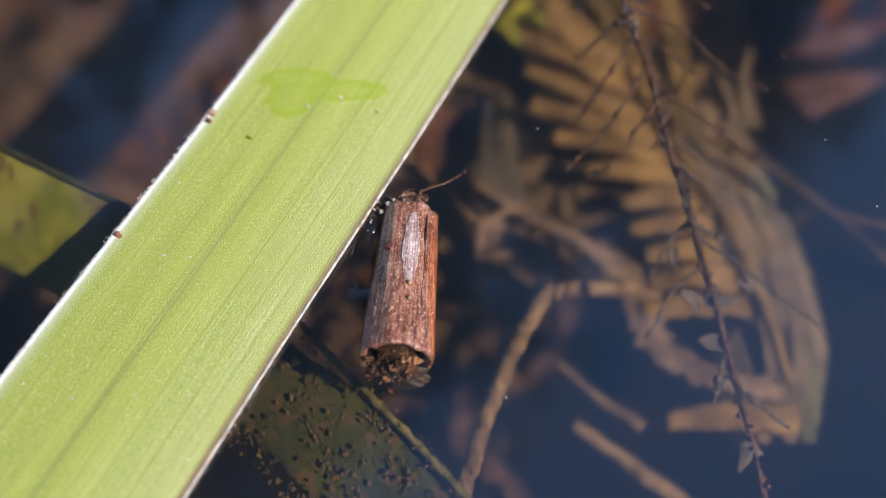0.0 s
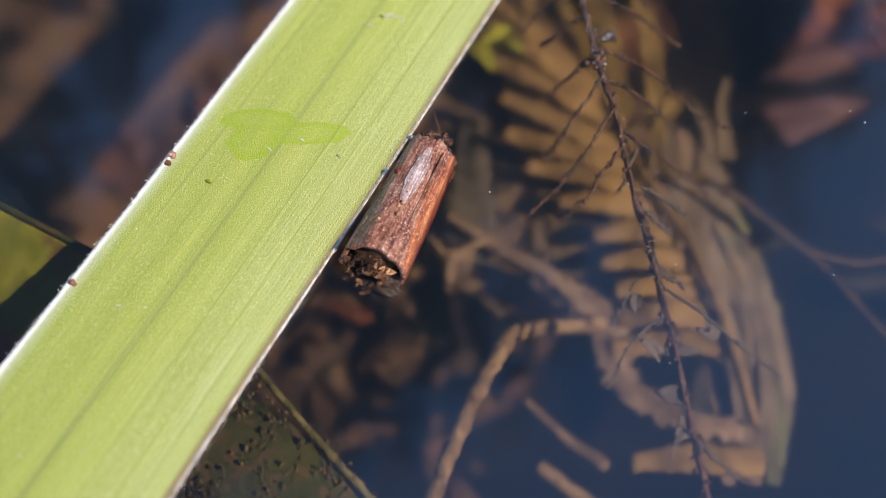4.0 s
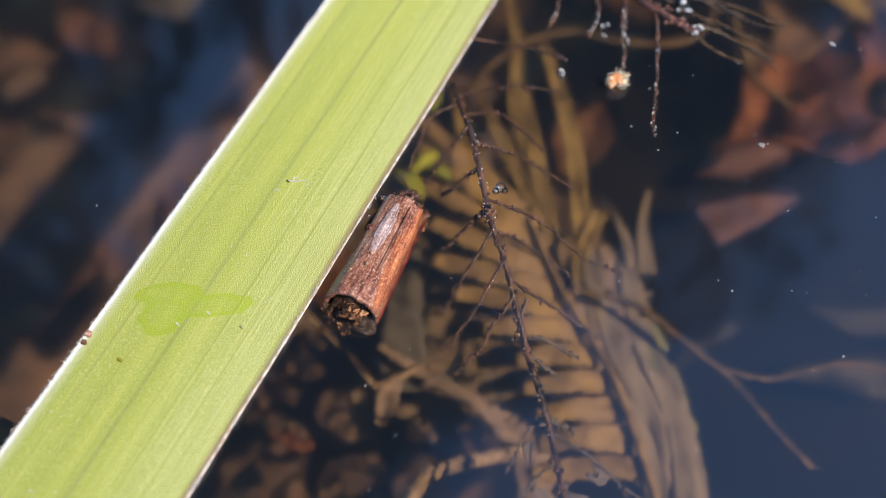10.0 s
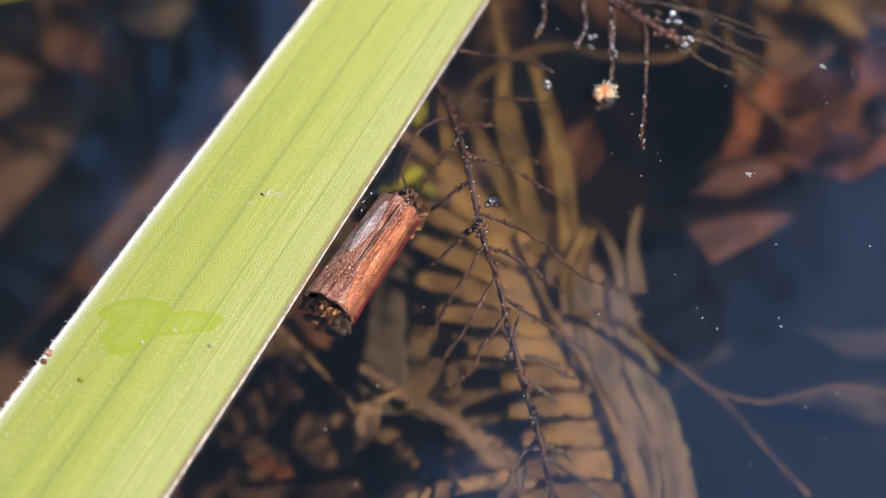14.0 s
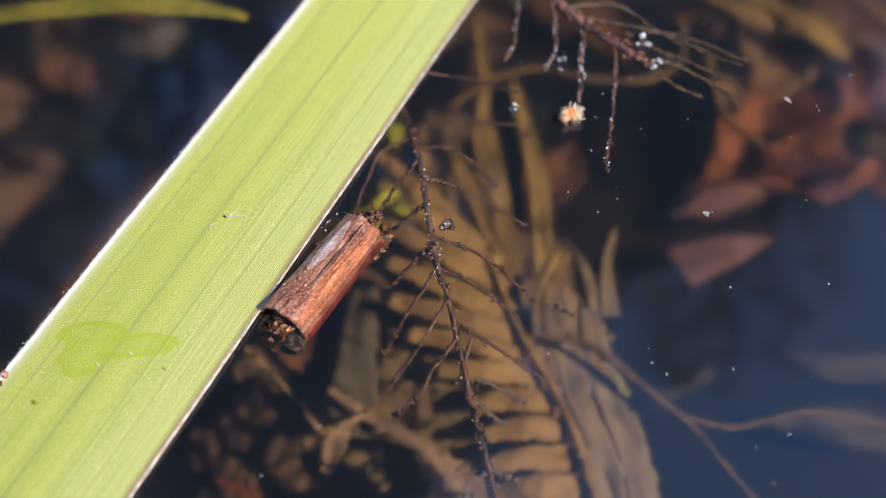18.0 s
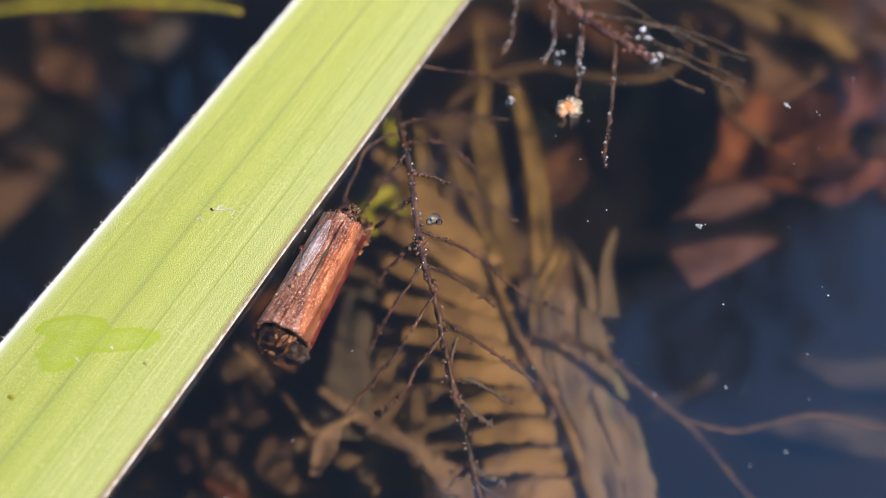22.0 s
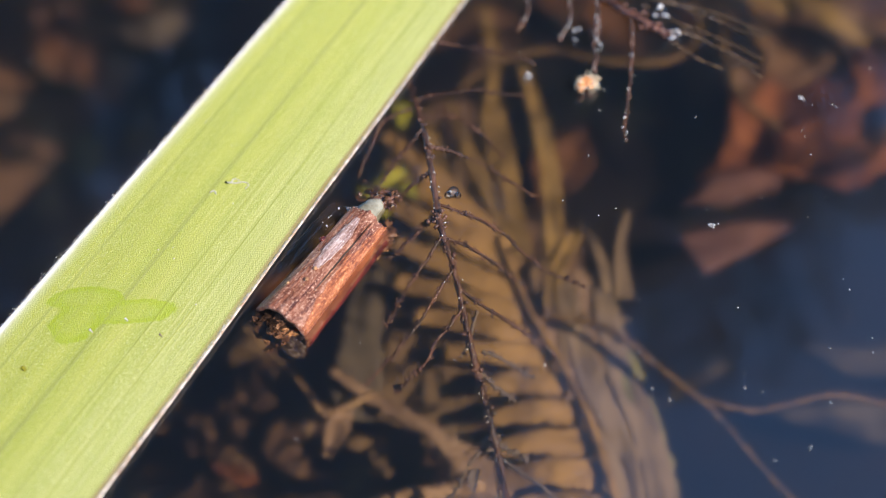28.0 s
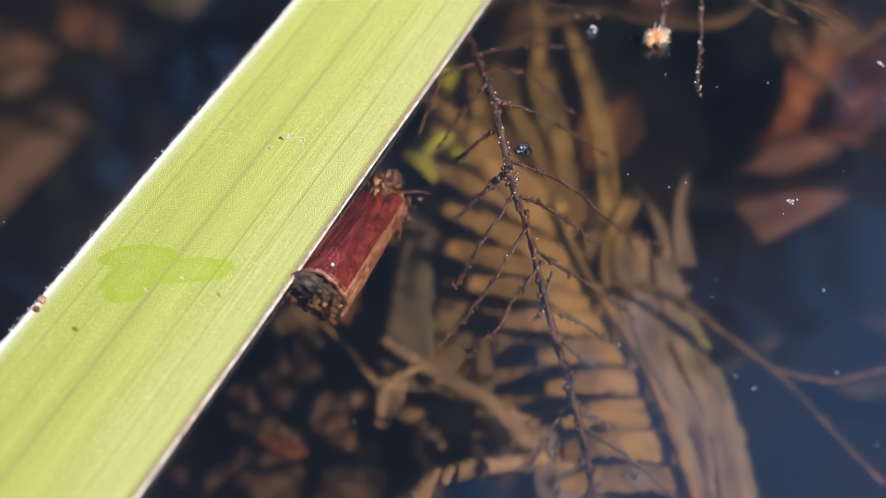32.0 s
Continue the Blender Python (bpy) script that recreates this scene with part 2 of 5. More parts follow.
        l.new(mp.outputs[0], far.inputs[0])
        near = far.outputs["Value"] if near is None else calc("SMOOTH_MIN", near, far.outputs["Value"], 0.4)
    sway = calc("MULTIPLY_ADD", swirl.outputs["Fac"], 0.55, calc("MULTIPLY_ADD", fibre, 0.22, near))
    wet = calc("MULTIPLY", span(sway, 1.26, 1.36, 1, 0, True), span(sway, 0.75, 1.25, 0.42, 0.78, True))
    c = blend(wet, c, (0.345, 0.430, 0.006))
    l.new(calc("MULTIPLY_ADD", wet, -0.8, 0.80), b.inputs["Sheen Weight"])
    # margins: whitish on one side, a brown line before a pale rim on the other
    c = blend(span(sep.outputs[0], 0.0, 0.105, 0.75, 0, True), c, (0.66, 0.67, 0.42))
    c = blend(span(across, 0.020, 0.046, 0.90, 0, True), c, (0.78, 0.75, 0.68))
    off = calc("ABSOLUTE", calc("SUBTRACT", across, 0.978), 0)
    c = blend(calc("MULTIPLY", span(off, 0.004, 0.018, 0.85, 0, True), span(patchy, 0.30, 0.60, 0.45, 1)), c, (0.250, 0.125, 0.060))
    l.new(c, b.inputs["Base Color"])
    l.new(span(pores, 0.45, 0.65, 0.55, 0.33), b.inputs["Roughness"])
    b.inputs["Sheen Roughness"].default_value = 0.45
    b.inputs["Sheen Tint"].default_value = (1.0, 0.98, 0.36, 1)
    height = calc("MULTIPLY_ADD", fibre, 0.4, pores)
    bp = n.new("ShaderNodeBump")
    bp.inputs["Strength"].default_value, bp.inputs["Distance"].default_value = 1.0, 0.00019
    l.new(height, bp.inputs["Height"])
    l.new(bp.outputs[0], b.inputs["Normal"])
    return m


M_LEAF = leaf_green()
M_RIM = mat("leaf_margin", (0.46, 0.43, 0.37), (0.74, 0.71, 0.65), (900, 900, 900), 0.55, 0.4, 3000)
M_RIM_B = mat("leaf_margin_brown", (0.40, 0.26, 0.17), (0.80, 0.70, 0.60), (500, 900, 900), 0.6, 0.4, 3000, stain=500)
M_VEIN = mat("leaf_vein", (0.27, 0.31, 0.035), (0.40, 0.42, 0.08), (900, 40, 900), 0.5, 0.3, 3000)
M_YLEAF = mat("yellow_green_leaf", (0.12, 0.13, 0.012), (0.29, 0.255, 0.03), (300, 120, 300), 0.6, 0.4, 1200, stain=110, spots=((0.13, 0.085, 0.02), 260, 0.60), spec=0.06)
M_ALGA = mat("algae_leaf", (0.022, 0.026, 0.007), (0.065, 0.062, 0.016), (400, 120, 300), 0.8, 0.5, 1500, spots=((0.10, 0.062, 0.028), 420, 0.57), spec=0.06)
M_RUFF = mat("algae_crumbs", (0.032, 0.022, 0.010), (0.175, 0.112, 0.050), (900, 900, 900), 0.9, 0.6, 2500, spec=0.06)
M_REED = reed("reed_tube", ((0.37, (0.030, 0.009, 0.006)), (0.44, (0.125, 0.038, 0.020)), (0.50, (0.270, 0.100, 0.055)), (0.56, (0.380, 0.185, 0.118)), (0.64, (0.58, 0.39, 0.28))), 0.35)
M_REED_O = reed("reed_orange", ((0.38, (0.075, 0.017, 0.007)), (0.46, (0.205, 0.056, 0.024)), (0.54, (0.410, 0.130, 0.050)), (0.64, (0.62, 0.29, 0.13))), 0.20)
M_REED_PALE = reed("reed_patch", ((0.38, (0.110, 0.050, 0.036)), (0.46, (0.300, 0.175, 0.138)), (0.54, (0.480, 0.345, 0.305)), (0.64, (0.68, 0.57, 0.53))), 0.7)
M_REED_WET = reed("reed_wet", ((0.38, (0.022, 0.006, 0.005)), (0.46, (0.070, 0.010, 0.008)), (0.54, (0.195, 0.024, 0.019)), (0.66, (0.30, 0.078, 0.046))), 0.18)
M_BLACK = mat("tube_inside", (0.016, 0.008, 0.005), (0.060, 0.030, 0.017), (800, 800, 800), 0.85, 0.5, spec=0.12)
M_FLAP = mat("dark_flap", (0.018, 0.011, 0.008), (0.085, 0.055, 0.042), (700, 700, 700), 0.5, 0.9, 1800, spec=0.4, stain=400)
M_CRUMB = mat("plug_crumb", (0.030, 0.012, 0.007), (0.20, 0.092, 0.045), (900, 900, 900), 0.75, 0.8, 2400, spec=0.2)
M_CRUMB_L = mat("plug_crumb_light", (0.22, 0.095, 0.045), (0.58, 0.31, 0.15), (900, 900, 900), 0.65, 0.8, 2400, spec=0.4)
M_LARVA = mat("larva_skin", (0.035, 0.014, 0.009), (0.20, 0.092, 0.055), (900, 900, 900), 0.4, 0.5, 2200, coat=0.3)
M_LARVA_P = mat("larva_pale", (0.17, 0.16, 0.12), (0.34, 0.33, 0.26), (900, 900, 900), 0.75, 0.4, 1800, spec=0.15, stain=500)
M_TWIG = mat("dark_twig", (0.022, 0.010, 0.006), (0.15, 0.068, 0.040), (800, 800, 800), 0.5, 0.7, 2200, coat=0.08, stain=200)
M_TWIG_R = mat("red_brown_twig", (0.05, 0.018, 0.011), (0.22, 0.092, 0.060), (800, 800, 800), 0.45, 0.7, 2200, coat=0.15, stain=200)
M_TWIG_P = mat("pale_brown_twig", (0.045, 0.028, 0.017), (0.16, 0.105, 0.066), (800, 800, 800), 0.6, 0.7, 2200, stain=200)
M_RIB = mat("olive_rib", (0.075, 0.066, 0.020), (0.25, 0.195, 0.080), (700, 700, 700), 0.8, 0.8, 1800, stain=300, bump_dist=0.0004, spec=0.06)
M_SILT_P = mat("pale_grain", (0.22, 0.17, 0.14), (0.42, 0.35, 0.30), (900, 900, 900), 0.5, 0.4, 2500)
M_SILT = mat("silted_leaf_scrap", (0.06, 0.045, 0.035), (0.18, 0.13, 0.10), (600, 600, 600), 0.8, 0.5, 1500)
M_ROOT = mat("silty_root", (0.100, 0.058, 0.030), (0.31, 0.194, 0.102), (700, 700, 700), 0.85, 0.8, 1800, stain=250, bump_dist=0.0004, spec=0.06)
M_ROOT_B = mat("brown_root", (0.05, 0.030, 0.013), (0.17, 0.10, 0.042), (500, 500, 500), 0.8, 0.6, 900, stain=120, spec=0.06)
M_FROND = mat("dead_frond", (0.120, 0.069, 0.026), (0.33, 0.193, 0.074), (420, 420, 420), 0.8, 0.5, 900, stain=120, spec=0.06)
M_BRANCH = mat("silted_branch", (0.105, 0.064, 0.040), (0.29, 0.185, 0.115), (420, 420, 420), 0.85, 0.7, 900, stain=160, spec=0.06, bump_dist=0.0005)
M_SHEATH = mat("dead_sheath", (0.092, 0.063, 0.041), (0.230, 0.160, 0.098), (420, 60, 420), 0.8, 0.4, 700, stain=110, spots=((0.28, 0.30, 0.09), 45, 0.62), spec=0.06)
M_GREEN = mat("greenish_sheath", (0.078, 0.066, 0.032), (0.200, 0.178, 0.072), (520, 50, 520), 0.8, 0.4, 700, stain=70, spec=0.06)
M_STRAP = mat("dead_strap", (0.085, 0.052, 0.017), (0.290, 0.178, 0.058), (600, 70, 600), 0.75, 0.5, 700, stain=130, spec=0.06)
M_RED = mat("red_brown_leaf", (0.045, 0.015, 0.007), (0.22, 0.075, 0.028), (200, 200, 200), 0.7, 0.4, 500, stain=70, spots=((0.04, 0.014, 0.007), 110, 0.56), spec=0.06)
M_PINK = mat("faded_leaf", (0.075, 0.036, 0.028), (0.155, 0.075, 0.056), (220, 220, 220), 0.75, 0.4, 500, stain=60, spec=0.06)
M_BROWN = mat("brown_leaf", (0.022, 0.013, 0.007), (0.115, 0.058, 0.028), (260, 260, 260), 0.75, 0.4, 500, stain=60, spec=0.06)
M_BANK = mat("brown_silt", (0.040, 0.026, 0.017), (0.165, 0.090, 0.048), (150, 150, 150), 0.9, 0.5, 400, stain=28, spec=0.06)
M_BROWN_R = mat("rusty_leaf", (0.028, 0.013, 0.006), (0.145, 0.062, 0.026), (260, 260, 260), 0.8, 0.4, 500, stain=60, spec=0.06)
M_GREY = mat("grey_leaf", (0.040, 0.031, 0.021), (0.105, 0.080, 0.053), (260, 260, 260), 0.85, 0.4, 600, stain=90, spec=0.06)
M_YEL = mat("bright_yellow_leaf", (0.13, 0.13, 0.012), (0.30, 0.28, 0.028), (400, 90, 400), 0.6, 0.3, 900, stain=160, spec=0.06)
# near-black: light lost in the murky water is put into the mud's colour
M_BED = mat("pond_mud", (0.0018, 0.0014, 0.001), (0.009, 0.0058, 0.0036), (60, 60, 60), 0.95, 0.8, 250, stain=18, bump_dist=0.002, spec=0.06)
M_SHORE = mat("bank_earth", (0.045, 0.032, 0.020), (0.130, 0.096, 0.062), (14, 14, 14), 0.95, 0.8, 40, stain=2.5, bump_dist=0.01, spec=0.1)
M_MULM = mat("rotting_mulm", (0.068, 0.043, 0.022), (0.160, 0.100, 0.049), (380, 380, 380), 0.9, 0.6, 500, stain=110, spec=0.06, bump_dist=0.001)
M_ROT = mat("rotten_scrap", (0.026, 0.016, 0.010), (0.122, 0.067, 0.034), (420, 420, 420), 0.9, 0.6, 700, stain=150, spots=((0.012, 0.008, 0.005), 330, 0.50), spec=0.06)
M_SPECK = mat("pale_speck", (0.42, 0.40, 0.37), (0.72, 0.70, 0.66), (900, 900, 900), 0.5, 0.2)
M_HAIR = mat("leaf_hair", (0.50, 0.44, 0.36), (0.80, 0.76, 0.68), (900, 900, 900), 0.4, 0.2)
M_SEED = mat("seed_fluff", (0.62, 0.26, 0.09), (0.92, 0.78, 0.56), (900, 900, 900), 0.6, 0.3)
M_FLUFF = mat("pale_fluff", (0.66, 0.46, 0.26), (0.92, 0.80, 0.60), (900, 900, 900), 0.6, 0.2)
M_BARK = mat("tree_bark", (0.03, 0.022, 0.016), (0.10, 0.075, 0.055), (6, 6, 1.5), 0.9, 0.6, stain=2)
M_CROWN = mat("tree_leaves", (0.018, 0.03, 0.008), (0.05, 0.075, 0.02), (3, 3, 3), 0.7, 0.0, stain=1.0)
M_WATER = clear("pond_water", (0.92, 0.90, 0.88), 1.92, 0.05, 0.0005, 14.0, 0.062, 0.66)
# pale air beads and drops; also beads that paint in white glints
M_BEAD_GLINT = mat("bead_glint", (0.45, 0.43, 0.40), (0.82, 0.80, 0.76), (600, 600, 600), 0.10, 0.0, coat=1.0)
M_FILM = clear("water_film", (0.93, 0.92, 0.92), 1.80, 0.04)
M_BUBBLE = clear("bubble_film", (0.97, 0.98, 1.0), 1.55, 0.02)


# ---- building helpers (all in centimetres) ----
def place(bm):
    bmesh.ops.scale(bm, vec=(CM, CM, CM), verts=bm.verts)


def part(name, bm, material, parent=None, label="", smooth=True):
    """Links a bmesh, made in centimetres, as one mesh object."""
    place(bm)
    bmesh.ops.recalc_face_normals(bm, faces=bm.faces)
    me = bpy.data.meshes.new(name)
    bm.to_mesh(me)
    bm.free()
    for material_used in material if isinstance(material, (list, tuple)) else (material,):
        me.materials.append(material_used)
    if smooth:
        me.shade_smooth()
    ob = new(name, me)
    if parent:
        ob.parent = parent
    if label:
        ob["label"] = label
    return ob


def base(name, x, y, z, rz=0.0):
    ob = new(name)
    ob.empty_display_size = 0.005
    ob.matrix_world = pose(x * CM, y * CM, z * CM, 0, 0, rz)
    return ob


def spline(points, count):
    """A smooth line through the points (Catmull-Rom), as count + 1 vectors."""
    p = [Vector(q) for q in points]
    p = [p[0] * 2 - p[1]] + p + [p[-1] * 2 - p[-2]]
    out = []
    for i in range(count + 1):
        u = i / count * (len(p) - 3)
        k = min(int(u), len(p) - 4)
        u -= k
        a, b, c, d = p[k : k + 4]
        out.append(0.5 * (2 * b + (c - a) * u + (2 * a - 5 * b + 4 * c - d) * u * u + (3 * b - a - 3 * c + d) * u**3))
    return out


def tube(bm, points, r0, r1, sides=7, rough=0.0, freq=8.0, seed=0.0, count=None):
    """Adds a rough tapering stem along a smooth line."""
    line = spline(points, count or max(4, 5 * len(points)))
    rings = []
    for i, p in enumerate(line):
        along = (line[min(i + 1, len(line) - 1)] - line[max(i - 1, 0)]).normalized()
        u = along.cross(Vector((0.13, 0.21, 0.97)))
        if u.length < 0.05:
            u = along.cross(Vector((1, 0, 0)))
        u.normalize()
        v = along.cross(u)
        r = r0 + (r1 - r0) * i / (len(line) - 1)
        ring = []
        for k in range(sides):
            a = 2 * math.pi * k / sides
            off = u * math.cos(a) + v * math.sin(a)
            w = 1 + rough * (noise.noise(p * freq + off * 1.7 + Vector((seed, seed * 1.3, 0))))
            ring.append(bm.verts.new(p + off * r * max(w, 0.25)))
        rings.append(ring)
    for a, b in zip(rings, rings[1:]):
        for k in range(sides):
            bm.faces.new((a[k], a[(k + 1) % sides], b[(k + 1) % sides], b[k]))
    bm.faces.new(rings[0][::-1])
    bm.faces.new(rings[-1])
    return line


BALLS = {}


def ball(detail):
    """Corners and faces of an icosphere, made once for each detail."""
    if detail not in BALLS:
        bm = bmesh.new()
        bmesh.ops.create_icosphere(bm, subdivisions=detail, radius=1.0)
        bm.verts.index_update()
        BALLS[detail] = [v.co.copy() for v in bm.verts], [tuple(v.index for v in f.verts) for f in bm.faces]
        bm.free()
    return BALLS[detail]


def lump(bm, centre, size, seed=0.0, detail=1, rough=0.5, stretch=(1, 1, 1), freq=1.6):
    """Adds a crumb: an uneven pebble."""
    corners, faces = ball(detail)
    c, shift = Vector(centre), Vector((seed * 3.1, seed, seed * 0.7))
    made = []
    for q in corners:
        w = size * (1 + rough * noise.noise(q * freq + shift))
        made.append(bm.verts.new((c.x + q.x * stretch[0] * w, c.y + q.y * stretch[1] * w, c.z + q.z * stretch[2] * w)))
    for f in faces:
        bm.faces.new([made[i] for i in f])


def blade(bm, points, widths, thick=0.03, across=6, wave=0.0, cup=0.0, ragged=0.0, seed=0.0, count=24, tilt=0.0):
    """Adds a leaf blade along a smooth line, lying flat, with waves, cupping and torn margins."""
    line = spline(points, count)
    grid = []
    for i, p in enumerate(line):
        along = (line[min(i + 1, count)] - line[max(i - 1, 0)]).normalized()
        side = along.cross(Vector((math.sin(tilt), 0, math.cos(tilt)))).normalized()
        up = side.cross(along)
        u = i / count * (len(widths) - 1)
        k = min(int(u), len(widths) - 2)
        half = 0.5 * (widths[k] + (widths[k + 1] - widths[k]) * (u - k))
        row = []
        for j in range(across + 1):
            s = 2 * j / across - 1
            reach = half * (1 + ragged * noise.noise(Vector((i * 0.9 + seed, s * 2, seed))) * (abs(s) > 0.8))
            lift = cup * half * s * s + wave * noise.noise(Vector((p.x * 0.9 + seed, p.y * 0.9, s + seed)))
            row.append(p + side * s * reach + up * lift)
        grid.append(row)
    top = [[bm.verts.new(q) for q in row] for row in grid]
    low = [[bm.verts.new(q - Vector((0, 0, thick))) for q in row] for row in grid]
    for i in range(count):
        for j in range(across):
            bm.faces.new((top[i][j], top[i][j + 1], top[i + 1][j + 1], top[i + 1][j]))
            bm.faces.new((low[i][j], low[i + 1][j], low[i + 1][j + 1], low[i][j + 1]))
        for j in (0, across):
            q = (top[i][j], top[i + 1][j], low[i + 1][j], low[i][j])
            bm.faces.new(q)
    for i in (0, count):
        for j in range(across):
            bm.faces.new((top[i][j], low[i][j], low[i][j + 1], top[i][j + 1]))


# ---- pond: bed, banks and water ----
def build_ground():
    steps = [-300, -120, -50, -22, -12, -8, -6, -4.5, -3.4, -2.6, -2, -1.5, -1.1, -0.8, -0.6, -0.45]
    mid = list(np.linspace(-0.34, 0.34, 96))
    ticks = steps + mid + [-s for s in reversed(steps)]
    bm = bmesh.new()
    rows = []
    for y in ticks:
        row = []
        for x in ticks:
            r = math.hypot(x, y - 0.12)
            rise = min(max((r - 1.0) / 1.6, 0), 1)
            mound = math.exp(-((x - 0.12) ** 2 + (y - 0.18) ** 2) / 0.0032) + 0.8 * math.exp(-((x - 0.05) ** 2 + (y - 0.19) ** 2) / 0.0014)
            z = -11.0 + 4.2 * min(mound, 1.0) + 26 * rise * rise * (3 - 2 * rise)
            p = Vector((x * 100, y * 100, 0))
            z += 0.7 * noise.noise(p * 0.16) + 0.35 * noise.noise(p * 0.55) if r < 1.2 else 5 * noise.noise(Vector((x, y, 0)) * 0.7)
            row.append(bm.verts.new((x * 100, y * 100, z)))
        rows.append(row)
    for a, b in zip(rows, rows[1:]):
        for k in range(len(ticks) - 1):
            bm.faces.new((a[k], a[k + 1], b[k + 1], b[k]))
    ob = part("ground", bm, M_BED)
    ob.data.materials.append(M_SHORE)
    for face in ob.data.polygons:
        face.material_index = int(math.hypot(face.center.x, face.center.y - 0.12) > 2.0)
    tagged(ob, "muddy pond bed, painted near-black for its depth, rising to bare earth banks", "ground", kind="structure")
    bm = bmesh.new()
    bmesh.ops.create_circle(bm, cap_ends=True, segments=64, radius=185, matrix=Matrix.Translation((0, 12, 0)))
    ob = part("water", bm, M_WATER, smooth=False)
    ob.visible_shadow = False
    tagged(ob, "still clear pond water mirroring blue sky and trees", "water", kind="structure")


build_ground()


# ---- the broad green leaf that floats on the pond ----
LEAF_Z = 0.05


def leaf_edges(y):
    """Left and right margin of the floating leaf, by its way along y."""
    return 0.4358 * y - 6.930, 0.4757 * y - 4.180


def leaf_top(s):
    """Height over the water across the leaf, s from 0 (left) to 1 (right)."""
    return LEAF_Z + 0.10 * math.sin(math.pi * s) * 0.8


def build_main_leaf():
    thing = base("iris_leaf", -1.2, 9.6, 0.0, -24.0)
    into = thing.matrix_world.inverted()

    def local(x, y, z):
        return (into @ Vector((x * CM, y * CM, z * CM))) / CM

    bm = bmesh.new()
    ys = np.linspace(-9.0, 31.0, 121)
    ss = np.linspace(0.0, 1.0, 73)
    top, low = [], []
    for y in ys:
        a, b = leaf_edges(y)
        bow = 0.03 * noise.noise(Vector((y * 0.3, 1.0, 0)))
        lift = 0.0 if y < 20 else 0.012 * (y - 20) ** 2
        top.append([bm.verts.new(local(a + (b - a) * s + bow, y, leaf_top(s) + lift)) for s in ss])
        low.append([bm.verts.new(local(a + (b - a) * (0.03 + 0.94 * s) + bow, y, -0.05 + lift)) for s in ss])
    for i in range(len(ys) - 1):
        for j in range(len(ss) - 1):
            bm.faces.new((top[i][j], top[i][j + 1], top[i + 1][j + 1], top[i + 1][j]))
            bm.faces.new((low[i][j], low[i + 1][j], low[i + 1][j + 1], low[i][j + 1]))
        for j in (0, -1):
            bm.faces.new((top[i][j], top[i + 1][j], low[i + 1][j], low[i][j]))
    grid = {}
    for i, y in enumerate(ys):
        for j, s in enumerate(ss):
            grid[top[i][j]] = grid[low[i][j]] = (s, y * 0.1)
    layer = bm.loops.layers.uv.new("across_along")
    for face in bm.faces:
        for loop in face.loops:
            loop[layer].uv = grid[loop.vert]
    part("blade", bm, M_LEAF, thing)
    for c, r in ((0.165, 0.03), (0.30, 0.025), (0.465, 0.04), (0.672, 0.03), (0.80, 0.03)):
        bm = bmesh.new()
        pts = []
        for y in ys:
            a, b = leaf_edges(y)
            lift = 0.0 if y < 20 else 0.012 * (y - 20) ** 2
            bow = 0.03 * noise.noise(Vector((y * 0.3, 1.0, 0)))
            pts.append(local(a + (b - a) * c + bow + 0.015 * noise.noise(Vector((y, c * 9, 0))), y, leaf_top(c) + lift - r * 0.97))
        tube(bm, pts, r, r, 24, 0.02, 2.0, c * 9, count=300)
        part("vein", bm, M_VEIN, thing)
    # pale rounded margin, and the brownish one with its fringe of hairs
    for side, name, m, r in ((0, "pale_margin", M_RIM, 0.04), (1, "brown_margin", M_RIM_B, 0.017)):
        bm = bmesh.new()
        pts = []
        for y in ys:
            a, b = leaf_edges(y)
            lift = 0.0 if y < 20 else 0.012 * (y - 20) ** 2
            bow = 0.03 * noise.noise(Vector((y * 0.3, 1.0, 0)))
            pts.append(local((b - 0.9 * r if side else a + 0.9 * r) + bow, y, LEAF_Z - (0.004 if side else 0.02) + lift))
        tube(bm, pts, r, r, 8, 0.25, 6.0, side * 7.0, count=420)
        part(name, bm, m, thing)
    bm = bmesh.new()
    rng = random.Random(5)
    for i in range(2100):
        y = rng.uniform(2, 19)
        a, b = leaf_edges(y)
        side = rng.random() < 0.60
        e = Vector(((b - 0.03 if side else a + 0.05), y, LEAF_Z + 0.02))
        out = Vector((0.9, -0.42, 0)) * (1 if side else -1)
        q = e + out * rng.uniform(0.02, 0.06) + Vector((0, 0, rng.uniform(-0.04, 0.05)))
        if side or i % 4:
            tip = e + out * rng.uniform(0.02, 0.06) + Vector((rng.uniform(-0.02, 0.02), rng.uniform(-0.03, 0.03), rng.uniform(-0.01, 0.03)))
            tube(bm, [local(*e), local(*((e + tip) * 0.5)), local(*tip)], 0.0042, 0.002, 4, 0, 1, i, 3)
        else:
            lump(bm, local(*q), rng.uniform(0.004, 0.008), i, 1, 0.6)
    part("margin_hairs", bm, M_HAIR, thing, "white specks and hairs on the leaf margin")["kind"] = "stuff"
    # flecks on the blade
    def on_leaf(x, y, up):
        a, b = leaf_edges(y)
        return local(x, y, leaf_top(min(max((x - a) / (b - a), 0), 1)) + up)

    for x, y, r, m in ((-2.56, 8.09, 0.034, M_YLEAF), (-3.13, 8.58, 0.07, M_REED), (-3.16, 8.44, 0.05, M_CRUMB), (-1.39, 8.79, 0.016, M_RIM), (-1.82, 8.63, 0.016, M_RIM), (-0.89, 8.53, 0.016, M_SILT), (-0.42, 11.22, 0.018, M_ALGA), (-4.0, 6.55, 0.05, M_REED)):
        bm = bmesh.new()
